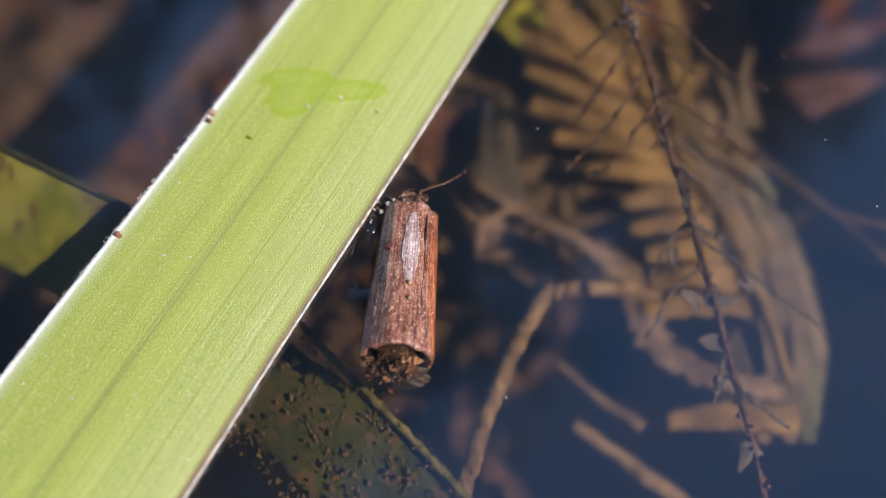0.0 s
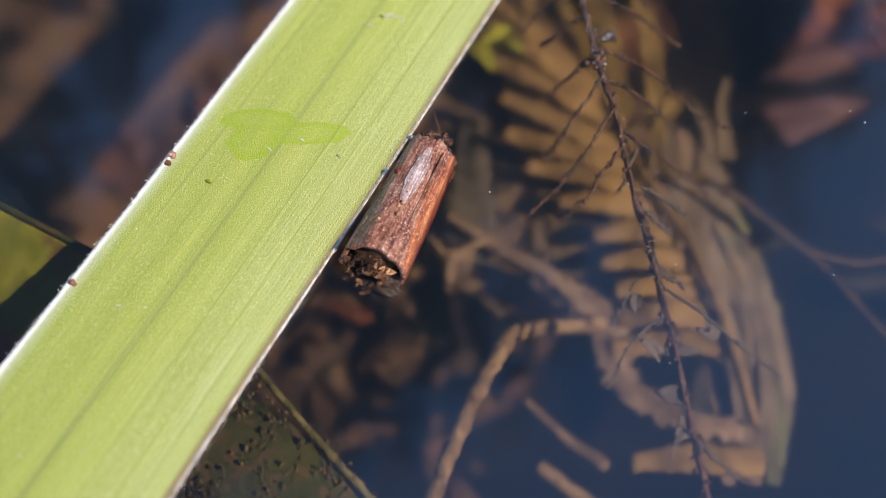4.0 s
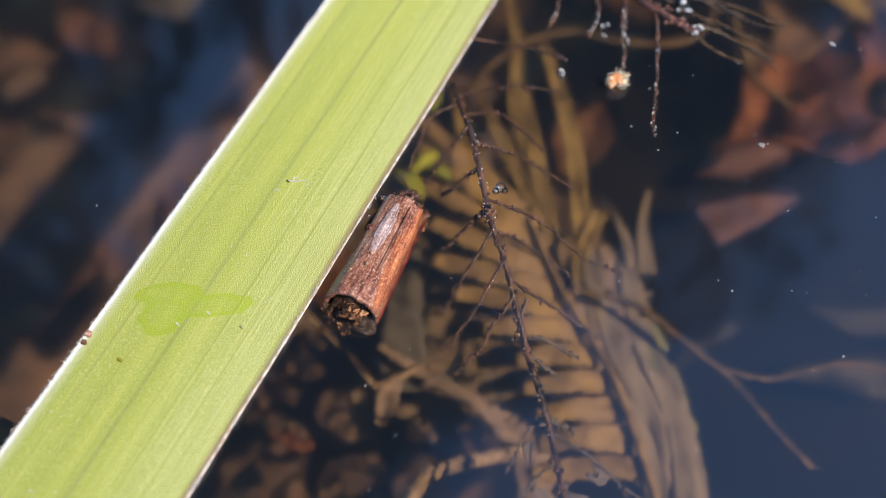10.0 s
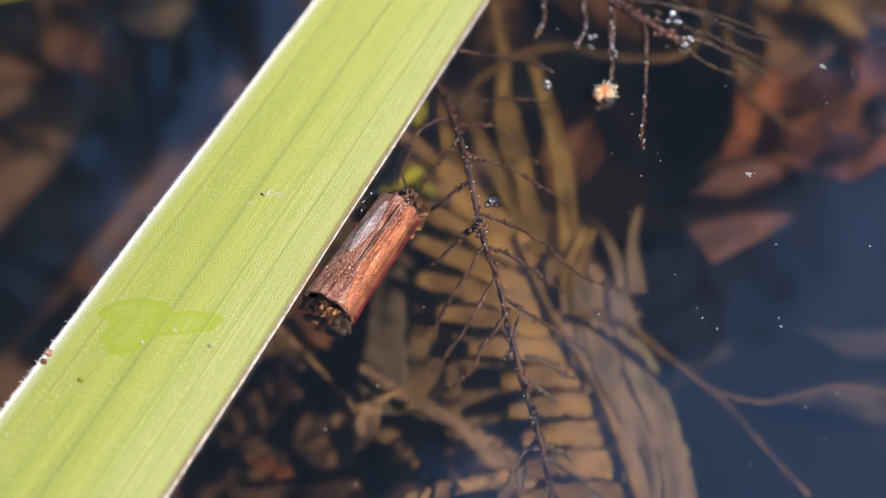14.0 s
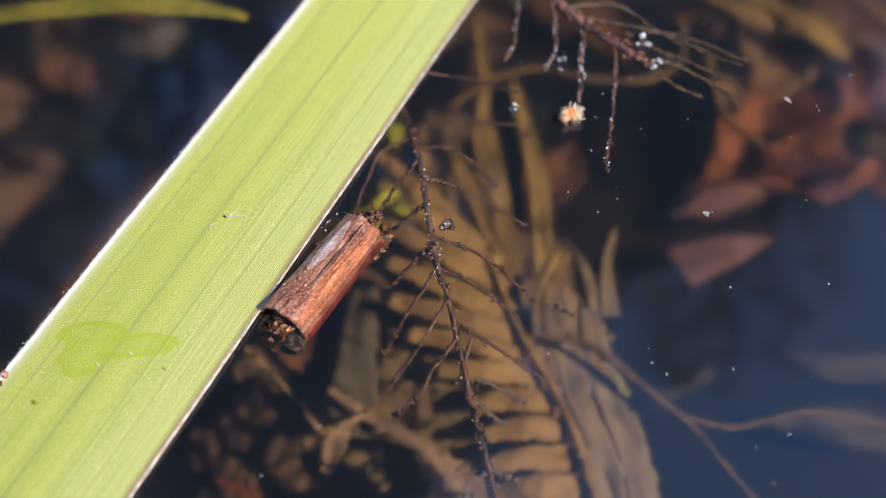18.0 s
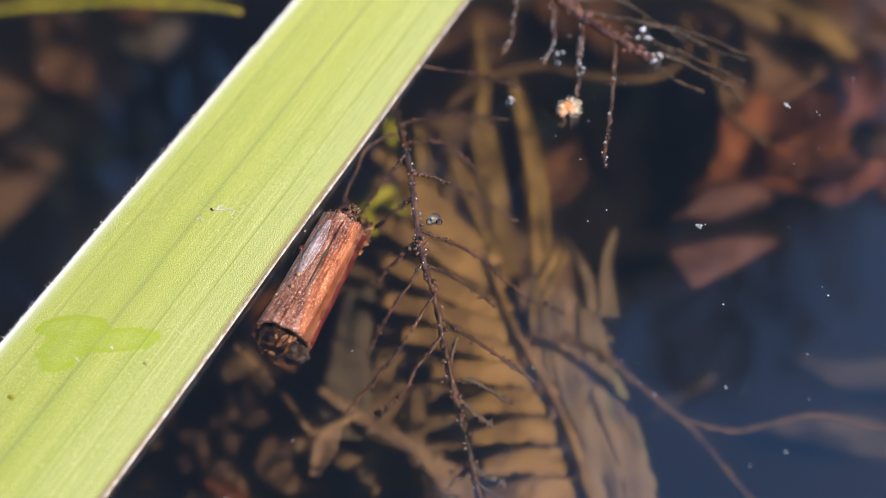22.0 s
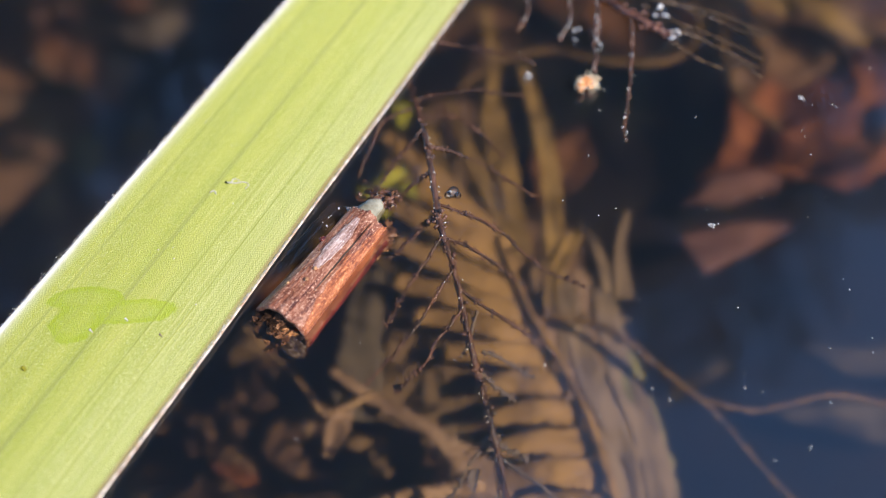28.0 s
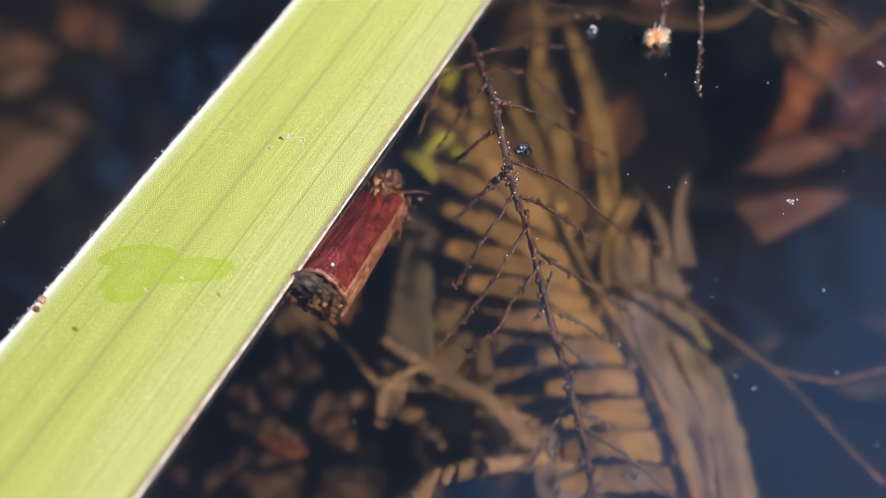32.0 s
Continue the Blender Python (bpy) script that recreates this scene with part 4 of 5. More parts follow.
def build_main_twig():
    origin = Vector((2.8, 10.3, 0))
    thing = base("dead_twig", *origin)
    bm = bmesh.new()
    tube(bm, [Vector(p) - origin for p in STEM], 0.048, 0.042, 8, 0.7, 7.0, 1.0, 200)
    rng = random.Random(17)
    line = spline([Vector(p) - origin for p in STEM], 150)
    for k in range(130):
        p = line[rng.randrange(150)]
        lump(bm, p + Vector((rng.uniform(-0.07, 0.07), 0, rng.uniform(-0.02, 0.06))), rng.uniform(0.02, 0.045), k, 1, 0.9)
    part("stem", bm, M_TWIG, thing)
    for k, pts in enumerate(SIDES):
        bm = branchlet(pts, 0.024, 0.014, k + 3, 30 if k < 15 else 14, origin)
        part("branchlet", bm, M_TWIG if k < 13 else M_SILT, thing)
    for k, (x, y, z, r) in enumerate(((3.42, 7.35, -0.95, 0.22), (3.6, 6.5, -1.1, 0.25), (4.05, 6.75, -1.15, 0.2), (3.58, 5.7, -1.1, 0.24), (3.66, 4.3, -1.1, 0.25), (3.2, 7.1, -1.1, 0.18), (3.12, 6.4, -1.1, 0.2), (3.5, 5.2, -1.1, 0.2), (2.15, 8.25, -0.8, 0.1))):
        bm = bmesh.new()
        scrap(bm, Vector((x, y, z)) - origin, r, k + 40)
        part("silt_scrap", bm, M_SILT, thing, "torn grey scrap of silt")
    bm = bmesh.new()
    for k in range(26):
        lump(bm, Vector((2.76, 10.5, 0.02)) - origin + Vector((rng.gauss(0, 0.06), rng.gauss(0, 0.1), rng.gauss(0, 0.04))), rng.uniform(0.02, 0.045), k, 1, 0.9)
    part("bud_clump", bm, M_TWIG, thing, "knot of dark crumbs")
    bm = bmesh.new()
    for x, y, r in ((2.98, 10.92, 0.085), (2.90, 10.86, 0.055), (3.04, 10.85, 0.05)):
        bmesh.ops.create_uvsphere(bm, u_segments=16, v_segments=10, radius=r, matrix=Matrix.Translation(Vector((x, y, 0.04)) - origin))
    part("air_bubbles", bm, M_BUBBLE, thing, "cluster of clear air bubbles").visible_shadow = False
    # the cluster's white glints, put in as tiny pale beads
    for k in range(4):
        bm = bmesh.new()
        p = Vector((2.97 + rng.gauss(0, 0.05), 10.89 + rng.gauss(0, 0.045), 0.08)) - origin
        bmesh.ops.create_icosphere(bm, subdivisions=2, radius=rng.uniform(0.008, 0.018), matrix=Matrix.Translation(p))
        part("foam_bead", bm, M_BEAD_GLINT, thing)
    for k in range(40):
        p = line[rng.randrange(8, 95)]
        bm = bmesh.new()
        bmesh.ops.create_icosphere(bm, subdivisions=2, radius=rng.uniform(0.006, 0.014), matrix=Matrix.Translation(p + Vector((rng.uniform(-0.08, 0.08), 0, 0.05))))
        part("droplet", bm, M_BEAD_GLINT, thing)
    tagged(thing, "dark dead twig with fine beaded shoots at water surface", "twig")
    return thing


TWIG = build_main_twig()


def build_second_twig():
    origin = Vector((5.8, 15.3, 0))
    thing = base("wet_twig", *origin)
    bm = bmesh.new()
    tube(bm, [Vector(p) - origin for p in [(4.2, 18.0, 0.1), (5.27, 16.08, 0.05), (5.8, 15.29, 0.05), (6.64, 14.29, 0.03)]], 0.085, 0.05, 8, 0.8, 8.0, 4.0, 60)
    rng = random.Random(8)
    line = spline([Vector(p) - origin for p in [(4.2, 18.0, 0.1), (5.27, 16.08, 0.05), (5.8, 15.29, 0.05), (6.64, 14.29, 0.03)]], 80)
    for k in range(120):
        p = line[rng.randrange(25, 81)]
        lump(bm, p + Vector((rng.gauss(0, 0.06), rng.gauss(0, 0.05), rng.uniform(-0.02, 0.09))), rng.uniform(0.02, 0.045), k, 1, 0.9)
    part("stem", bm, M_TWIG_R, thing)
    for k, pts in enumerate((
        [(4.51, 16.9, 0.05), (4.29, 15.23, 0.0), (4.12, 14.77, -0.05)], [(5.07, 16.4, 0.05), (5.04, 15.17, 0.0), (4.83, 14.41, 0.0)],
        [(5.6, 15.6, 0.05), (5.42, 14.52, 0.0), (5.28, 13.58, 0.0)], [(6.08, 15.0, 0.05), (5.9, 13.75, 0.0), (5.54, 11.92, -0.03)],
        [(5.3, 16.1, 0.05), (6.3, 16.07, 0.0), (7.15, 15.01, -0.05), (8.19, 14.38, -0.1)], [(6.6, 14.4, 0.03), (6.95, 14.4, 0.0), (7.91, 13.53, -0.05)],
        [(5.5, 15.8, 0.05), (6.98, 15.18, 0.0), (7.59, 14.74, -0.05)], [(6.3, 15.3, 0.0), (7.09, 14.6, -0.15), (8.03, 13.59, -0.3)], [(6.5, 15.0, 0.0), (7.3, 14.6, -0.15), (8.14, 14.02, -0.3)], [(6.1, 15.6, 0.0), (7.4, 15.2, -0.1), (8.38, 14.65, -0.3)], [(6.4, 14.6, 0.0), (6.9, 14.0, -0.1), (7.4, 13.7, -0.2)], [(2.7, 14.5, 0.0), (3.75, 14.19, -0.05), (4.31, 13.79, 0.0)],
    )):
        bm = branchlet(pts, 0.027, 0.018, k + 60, 44 if k < 4 else 26, origin, 1.15)
        part("branchlet", bm, M_TWIG_P if 4 <= k < 11 else M_TWIG, thing)
        if k < 4:
            shoot = spline([Vector(p) - origin for p in pts], 40)
            bm = bmesh.new()
            for j in range(16):
                q = shoot[rng.randrange(4, 41)] + Vector((rng.gauss(0, 0.03), rng.gauss(0, 0.02), 0.03))
                bmesh.ops.create_icosphere(bm, subdivisions=2, radius=rng.uniform(0.006, 0.019), matrix=Matrix.Translation(q))
            part("air_beads", bm, M_BEAD_GLINT, thing, "silvery air beads on a shoot")
    tagged(thing, "dark wet twig with hanging shoots at the water surface", "twig")


build_second_twig()


def build_bubbles():
    for k, (x, y, r) in enumerate(((6.58, 14.93, 0.16), (6.66, 14.3, 0.14), (5.08, 14.6, 0.08), (4.17, 13.42, 0.09), (5.02, 14.35, 0.06), (6.5, 14.5, 0.06), (5.45, 14.2, 0.05), (1.25, 11.65, 0.06), (1.15, 11.3, 0.05))):
        rng = random.Random(k)
        bm = bmesh.new()
        bmesh.ops.create_uvsphere(bm, u_segments=16, v_segments=10, radius=r * 0.8)
        ob = part("air_bubble", bm, M_BUBBLE)
        ob.matrix_world = pose(x * CM, y * CM, 0.02 * CM)
        ob.visible_shadow = False
        tagged(ob, "clear air bubble with pale glint beads on a twig at the surface", "bubble", "bubbles on the twigs")
        # glints on the bubble, made as small pale balls
        for j in range(6):
            bm = bmesh.new()
            a, q = rng.uniform(0, 6.28), rng.uniform(0.3, 1.0) * r
            bmesh.ops.create_icosphere(bm, subdivisions=2, radius=r * rng.uniform(0.10, 0.30), matrix=Matrix.Translation((math.cos(a) * q, math.sin(a) * q, r * 0.45)))
            part("foam_bead", bm, M_BEAD_GLINT, ob)
    thing = base("seed_tuft", 5.11, 13.12, 0.05)
    bm = bmesh.new()
    for k in range(6):
        lump(bm, (-0.05 + 0.07 * math.cos(k), 0.06 * math.sin(k * 1.7), 0.05), 0.085, k, 2, 0.8)
    part("seed", bm, M_SEED, thing)
    rng = random.Random(9)
    bm = bmesh.new()
    for k in range(110):
        a, u = rng.uniform(0, 6.28), rng.uniform(0.0, 1.4)
        d = Vector((math.cos(a), math.sin(a), u)).normalized()
        bend = Vector((rng.gauss(0, 0.03), rng.gauss(0, 0.03), 0))
        tube(bm, [(0, 0, 0.05), d * 0.12 + bend, d * rng.uniform(0.13, 0.26)], 0.007, 0.004, 4, 0, 1, k, 4)
    part("hairs", bm, M_FLUFF, thing)["kind"] = "stuff"
    tagged(thing, "small pale fluffy seed floating on the water", "seed")


build_bubbles()


# ---- drowned plants ----
def build_frond():
    thing = base("drowned_frond", 4.2, 10.0, -3.8)
    o = Vector((4.2, 10.0, -3.8))
    rng = random.Random(31)
    for y, a, b in ((13.9, 1.5, 3.5), (13.35, 1.5, 3.8), (12.75, 1.4, 4.0), (12.05, 1.6, 4.05), (11.5, 1.8, 4.1), (11.0, 2.2, 4.25), (10.5, 2.7, 4.5), (9.95, 3.1, 4.68), (9.38, 3.38, 4.86), (8.82, 3.4, 5.0), (8.28, 3.4, 5.1), (7.74, 3.4, 5.2), (5.76, 3.4, 5.4)):
        bm = bmesh.new()
        up = max(0.0, y - 10.2) * 0.45
        pts = [Vector((b, y - up * 0.25, 0.0)), Vector(((a + b) / 2, y + 0.05 + up * 0.5, 0.08)), Vector((a + rng.uniform(-0.15, 0.15), y + up * 1.5, -0.05))]
        blade(bm, [p - Vector((o.x, o.y, 0)) for p in pts], [0.46, 0.47, 0.43, 0.28], 0.07, 8, 0.07, -0.2, 0.45, y, 22)
        part("leaflet", bm, M_FROND, thing)
    bm = bmesh.new()
    tube(bm, [Vector(p) - o for p in [(3.7, 13.2, -3.75), (4.06, 11.72, -3.7), (4.3, 11.0, -3.66), (4.66, 10.1, -3.66), (4.94, 9.2, -3.66), (5.12, 8.3, -3.68), (5.25, 7.4, -3.7), (5.35, 6.3, -3.7)]], 0.06, 0.09, 8, 0.4, 4, 2, 60)
    part("rachis", bm, M_FROND, thing)
    bm = bmesh.new()
    blade(bm, [Vector(p) - o for p in [(0.6, 10.5, -4.0), (1.35, 9.95, -4.0), (2.3, 9.3, -3.95), (2.9, 8.65, -3.9), (3.25, 8.18, -3.9), (3.46, 7.1, -3.85), (4.2, 6.5, -3.8), (5.2, 6.25, -3.8)]], [0.14, 0.24, 0.30, 0.52, 0.66, 0.5, 0.42, 0.4], 0.12, 8, 0.12, -0.3, 1.4, 5.0, 80)
    part("branch", bm, M_BRANCH, thing, "thick silted pinkish-tan branch")
    bm = bmesh.new()
    blade(bm, [Vector(p) - o for p in [(5.2, 12.3, -4.2), (5.22, 11.4, -4.12), (5.28, 10.2, -4.1), (5.56, 8.6, -4.1), (5.52, 7.0, -4.12), (5.28, 5.7, -4.2)]], [0.5, 1.2, 1.25, 1.2, 1.1, 0.6], 0.04, 14, 0.08, 0.10, 0.5, 2.2, 70)
    part("sheath", bm, M_SHEATH, thing, "mottled grey-tan rotting sheath")
    for k, (off, w, top, m) in enumerate(((-0.55, 0.34, 12.2, M_BRANCH), (-0.36, 0.36, 12.9, M_SHEATH), (-0.18, 0.34, 12.0, M_SHEATH), (0.0, 0.40, 12.7, M_BRANCH), (0.17, 0.36, 11.8, M_SHEATH), (0.30, 0.34, 12.8, M_SHEATH), (0.42, 0.36, 11.4, M_GREEN), (0.50, 0.20, 10.4, M_SHEATH))):
        bm = bmesh.new()
        z = -4.02 + 0.02 * (k % 3)
        sway = rng.uniform(-0.06, 0.06)
        mid = [(5.2 + off * 1.25 + sway, top, z - 0.12), (5.25 + off * 1.15 - sway, top - 0.9, z), (5.3 + off * 1.1, 10.2, z + 0.02), (5.6 + off + sway, 8.6, z), (5.55 + off - sway, 7.0, z), (5.3 + off * 0.7, 5.5 + 0.25 * (k % 3), z - 0.1)]
        blade(bm, [Vector(p) - o for p in mid], [w * 0.4, w * 1.15, w * 1.3, w * 1.35, w * 1.1, w * 0.5], 0.03, 6, 0.05, 0.05, 0.35, k * 4.7, 60)
        part("sheath_strip", bm, m, thing, "greenish rotting strip of sheath" if m is M_GREEN else "grey-tan rotting strip of sheath")
    for k, (p, w) in enumerate((
        ([(5.7, 12.0, -3.96), (5.55, 13.0, -3.95), (5.25, 13.75, -4.0)], [0.40, 0.18, 0.10]),
        ([(5.9, 11.8, -3.96), (6.0, 13.0, -3.95), (6.3, 13.9, -4.0)], [0.42, 0.24, 0.14]),
        ([(3.80, 18.0, -4.2), (3.92, 16.2, -4.0), (4.0, 14.7, -3.98), (4.15, 13.0, -4.05)], [0.2, 0.42, 0.46, 0.4]),
        ([(3.72, 21.5, -4.3), (3.86, 18.98, -4.1), (3.64, 16.51, -4.0), (4.0, 14.3, -4.0)], [0.25, 0.32, 0.36, 0.3]),
        ([(2.75, 17.9, -4.2), (3.2, 15.8, -4.0), (3.7, 14.2, -4.0), (4.15, 12.9, -4.0)], [0.2, 0.35, 0.4, 0.4]),
        ([(2.3, 17.5, -4.2), (2.55, 15.3, -4.05), (3.1, 13.6, -4.0), (3.8, 12.5, -4.0)], [0.25, 0.42, 0.45, 0.3]),
        ([(1.6, 15.6, -4.2), (2.0, 14.2, -4.1), (2.7, 13.1, -4.0), (3.6, 12.3, -3.95)], [0.2, 0.32, 0.36, 0.28]),
        ([(5.22, 13.45, -4.0), (4.7, 12.43, -4.0), (4.55, 11.7, -4.0)], [0.35, 0.42, 0.3]),
        ([(4.50, 19.2, -4.3), (4.66, 17.3, -4.05), (4.82, 15.6, -4.0), (4.80, 14.2, -4.0), (4.74, 12.9, -4.05)], [0.2, 0.38, 0.5, 0.48, 0.4]),
    )):
        bm = bmesh.new()
        blade(bm, [Vector(q) - o for q in p], [0.8 * q for q in w], 0.06, 6, 0.08, 0.25, 0.2, k * 3.3, 26)
        part("strap_leaf", bm, M_STRAP if k > 1 else M_SHEATH, thing)
    tagged(thing, "drowned tan rotting frond with ladder-like leaflets and strap leaves", "dead plant")


build_frond()


def stick(name, parts, material, label, category, rough=0.5, group="", crust=0):
    """A thing made of one main stem and side stems: lists of points, first and last radius."""
    o = Vector(parts[0][0][0])
    thing = base(name, *o)
    for k, (pts, r0, r1) in enumerate(parts):
        bm = bmesh.new()
        tube(bm, [Vector(p) - o for p in pts], r0, r1, 9, rough, 7.0, k * 2.1 + o.x, 14 * len(pts))
        part("stem" if k == 0 else "side_stem", bm, material, thing)
    if crust:
        rng = random.Random(crust)
        pts, r0, r1 = parts[0]
        line = spline([Vector(p) - o for p in pts], 240)
        bm = bmesh.new()
        for k in range(crust):
            i = rng.randrange(241)
            d = Vector((rng.gauss(0, 1), rng.gauss(0, 1), abs(rng.gauss(0, 1)))).normalized()
            lump(bm, line[i] + d * (r0 + (r1 - r0) * i / 240) * rng.uniform(0.9, 1.12), rng.choice((0.006, 0.008, 0.010, 0.014, 0.02)), k, 1, 1.2, (1, 1, 1.3), 2.4)
        part("silt_crust", bm, material, thing, "fine crumbs of silt on the root")["kind"] = "stuff"
    return tagged(thing, label, category, group)


stick("silty_root", [([(0.1, 3.0, -1.45), (0.24, 3.84, -1.5), (0.56, 4.92, -1.8), (1.0, 6.07, -2.1), (1.38, 6.88, -2.4), (1.6, 7.31, -2.7), (2.0, 7.60, -3.0), (2.58, 7.90, -3.5), (3.15, 8.18, -3.9)], 0.105, 0.13)], M_ROOT, "tan silt-crusted root bending down to the frond", "root", 0.5, crust=1800)
stick("forked_stick", [
    ([(4.49, 11.19, -3.55), (5.2, 10.95, -3.5), (5.72, 10.54, -3.5), (6.3, 9.84, -3.5), (6.92, 9.13, -3.5), (7.32, 8.36, -3.5), (7.9, 7.5, -3.6)], 0.078, 0.062),
    ([(6.69, 9.4, -3.5), (7.47, 9.11, -3.45), (8.1, 9.2, -3.45), (8.89, 9.31, -3.4), (9.97, 9.01, -3.4), (12.0, 8.8, -3.5)], 0.052, 0.048),
], M_ROOT_B, "thin brown forked stick under water", "stick", 0.95)
stick("bent_stem", [([(-1.0, 11.4, -3.9), (-0.11, 10.45, -3.9), (0.5, 9.65, -3.9), (0.62, 9.55, -3.9)], 0.05, 0.05), ([(0.55, 9.56, -3.9), (1.0, 9.7, -3.88), (1.45, 9.95, -3.9)], 0.055, 0.045)], M_ROOT, "thin bent tan stem under water", "stem", 0.4)
stick("curled_root", [([(8.6, 20.2, -3.7), (8.55, 19.2, -3.5), (8.3, 18.4, -3.5), (7.48, 17.85, -3.5), (6.13, 18.02, -3.5), (5.14, 18.45, -3.5), (3.97, 18.27, -3.6), (3.0, 17.6, -3.8)], 0.09, 0.075)], M_ROOT_B, "curled brown root under water", "root", 0.3)
stick("hooked_root", [([(9.2, 19.4, -4.1), (9.1, 18.19, -4.0), (9.18, 17.05, -4.0), (9.8, 16.2, -4.1)], 0.10, 0.085)], M_ROOT_B, "hooked brown root under water", "root", 0.3)
stick("sunken_stick", [([(2.0, 5.7, -3.9), (2.6, 5.2, -3.9), (3.5, 4.5, -4.0), (4.6, 3.6, -4.1)], 0.11, 0.16)], M_ROOT, "blunt tan stick under water", "stick", 0.4)
stick("sunken_stick", [([(1.9, 7.0, -4.4), (2.5, 6.3, -4.3), (3.1, 5.8, -4.2)], 0.07, 0.12)], M_ROOT, "blunt tan stick under water", "stick", 0.5)


# ---- leaf litter ----
def litter(name, x, y, z, length, width, turn, material, label, seed, wave=0.35, group=""):
    thing = base(name, x, y, z, turn)
    bm = bmesh.new()
    blade(bm, [(0, -length / 2, 0), (0, -length / 6, 0.15), (0, length / 6, 0.1), (0, length / 2, -0.1)], [width * 0.12, width * 0.85, width, width * 0.55, 0.04], 0.035, 10, wave, 0.3, 0.2, seed, 30)
    part("blade", bm, material, thing)
    bm = bmesh.new()
    tube(bm, [(0, -length * 0.62, -0.05), (0, -length / 2, 0.02), (0, 0, 0.16), (0, length / 2.2, -0.04)], 0.045, 0.012, 6, 0.2, 3, seed, 20)
    part("midrib", bm, material, thing)
    return tagged(thing, label, "dead leaf", group)


litter("dead_leaf", 11.3, 18.3, -6.0, 5.2, 2.6, -60, M_RED, "crumpled red-brown dead leaf on the pond bed", 1, 1.3)
litter("dead_leaf", 11.8, 16.9, -6.2, 3.4, 2.2, -95, M_RED, "crumpled red-brown dead leaf on the pond bed", 2, 1.1)
litter("dead_leaf", 9.6, 16.5, -6.4, 2.4, 1.0, -80, M_PINK, "faded pinkish dead leaf on the pond bed", 3, 0.4)
litter("dead_leaf", 13.8, 19.4, -6.0, 4.5, 2.4, 10, M_RED, "crumpled red-brown dead leaf on the pond bed", 4, 1.1)
litter("dead_leaf", 5.5, 17.8, -6.6, 2.6, 1.5, -30, M_BROWN_R, "red-brown dead leaf on the pond bed", 5, 0.4)
def torn(name, points, widths, material, label, seed, ragged=0.6):
    """A torn strip of rotten leaf."""
    o = Vector(points[0])
    thing = base(name, *o)
    bm = bmesh.new()
    blade(bm, [Vector(p) - o for p in points], widths, 0.05, 8, 0.1, 0.1, ragged, seed, 30)
    part("blade", bm, material, thing)
    tagged(thing, label, "dead leaf")


torn("dead_leaf", [(7.9, 14.35, -6.0), (9.0, 14.7, -5.9), (10.15, 15.05, -6.0)], [1.15, 0.85, 0.1], M_PINK, "faded pink triangular dead leaf under water", 2.0, 0.15)
torn("leaf_fragment", [(1.15, 13.2, -4.6), (1.10, 12.2, -4.4), (1.07, 11.2, -4.3), (1.04, 10.3, -4.3), (1.0, 9.7, -4.35)], [0.5, 0.65, 0.78, 0.9, 0.75], M_GREY, "grey rotting torn leaf fragment under water", 3.0)
torn("leaf_fragment", [(0.85, 9.7, -4.0), (0.78, 9.3, -3.98), (0.66, 8.85, -4.0)], [0.42, 0.40, 0.16], M_BRANCH, "small grey-tan torn leaf tip under water", 6.0)
torn("leaf_fragment", [(11.0, 22.3, -4.6), (12.1, 20.6, -4.5), (12.7, 19.5, -4.6)], [0.4, 0.7, 0.3], M_STRAP, "olive-brown rotting leaf strip under water", 8.0)
torn("leaf_fragment", [(12.2, 22.8, -4.8), (13.5, 20.9, -4.6), (14.6, 19.6, -4.7)], [0.5, 0.9, 0.4], M_BROWN_R, "rusty rotting leaf strip under water", 11.0)
torn("leaf_fragment", [(9.6, 23.2, -4.8), (10.6, 21.6, -4.6), (11.6, 21.0, -4.7)], [0.3, 0.5, 0.3], M_STRAP, "olive-brown rotting leaf strip under water", 14.0)
litter("dead_leaf", -0.60, 12.9, -5.3, 2.2, 1.5, 60, M_BROWN_R, "warm brown dead leaf below the floating leaf", 9, 0.3)
litter("dead_leaf", -0.03, 12.45, -5.3, 2.0, 1.7, 20, M_BROWN_R, "warm brown dead leaf below the floating leaf", 10, 0.3)

litter("dead_leaf", 11.2, 14.5, -8.5, 1.6, 1.2, 30, M_GREY, "dim grey-brown dead leaf deep under water", 30, 0.4)
litter("dead_leaf", 12.2, 12.9, -8.5, 3.4, 0.9, 70, M_GREY, "dim grey-brown dead leaf deep under water", 31, 0.4)
litter("dead_leaf", 11.4, 11.4, -8.5, 3.6, 1.0, 75, M_GREY, "dim grey-brown dead leaf deep under water", 32, 0.4)
litter("dead_leaf", 8.0, 14.6, -9.3, 1.2, 0.9, -40, M_GREY, "dim grey-brown dead leaf deep under water", 33, 0.4)
litter("dead_leaf", 8.85, 13.7, -9.3, 2.9, 0.8, -52, M_GREY, "dim grey-brown dead leaf deep under water", 34, 0.4)
litter("dead_leaf", 6.5, 9.0, -8.5, 3.0, 1.4, -20, M_GREY, "dim grey-brown dead leaf deep under water", 35, 0.4)

def crumb(x, y, z, length, width, turn, material, seed):
    """A soft rotten scrap, ragged and slightly humped."""
    thing = base("leaf_crumb", x, y, z, turn)
    bm = bmesh.new()
    lump(bm, (0, 0, 0), 1.0, seed, 4, 1.1, (length / 2, width / 2, 0.10), 1.9)
    lump(bm, (length * 0.3, width * 0.2, 0.03), 1.0, seed + 4, 3, 1.3, (length / 4, width / 3, 0.10), 2.4)
    part("scrap", bm, material, thing)
    tagged(thing, "soft rust-brown rotting leaf crumb deep under water", "dead leaf", "rotting crumbs under the leaf")


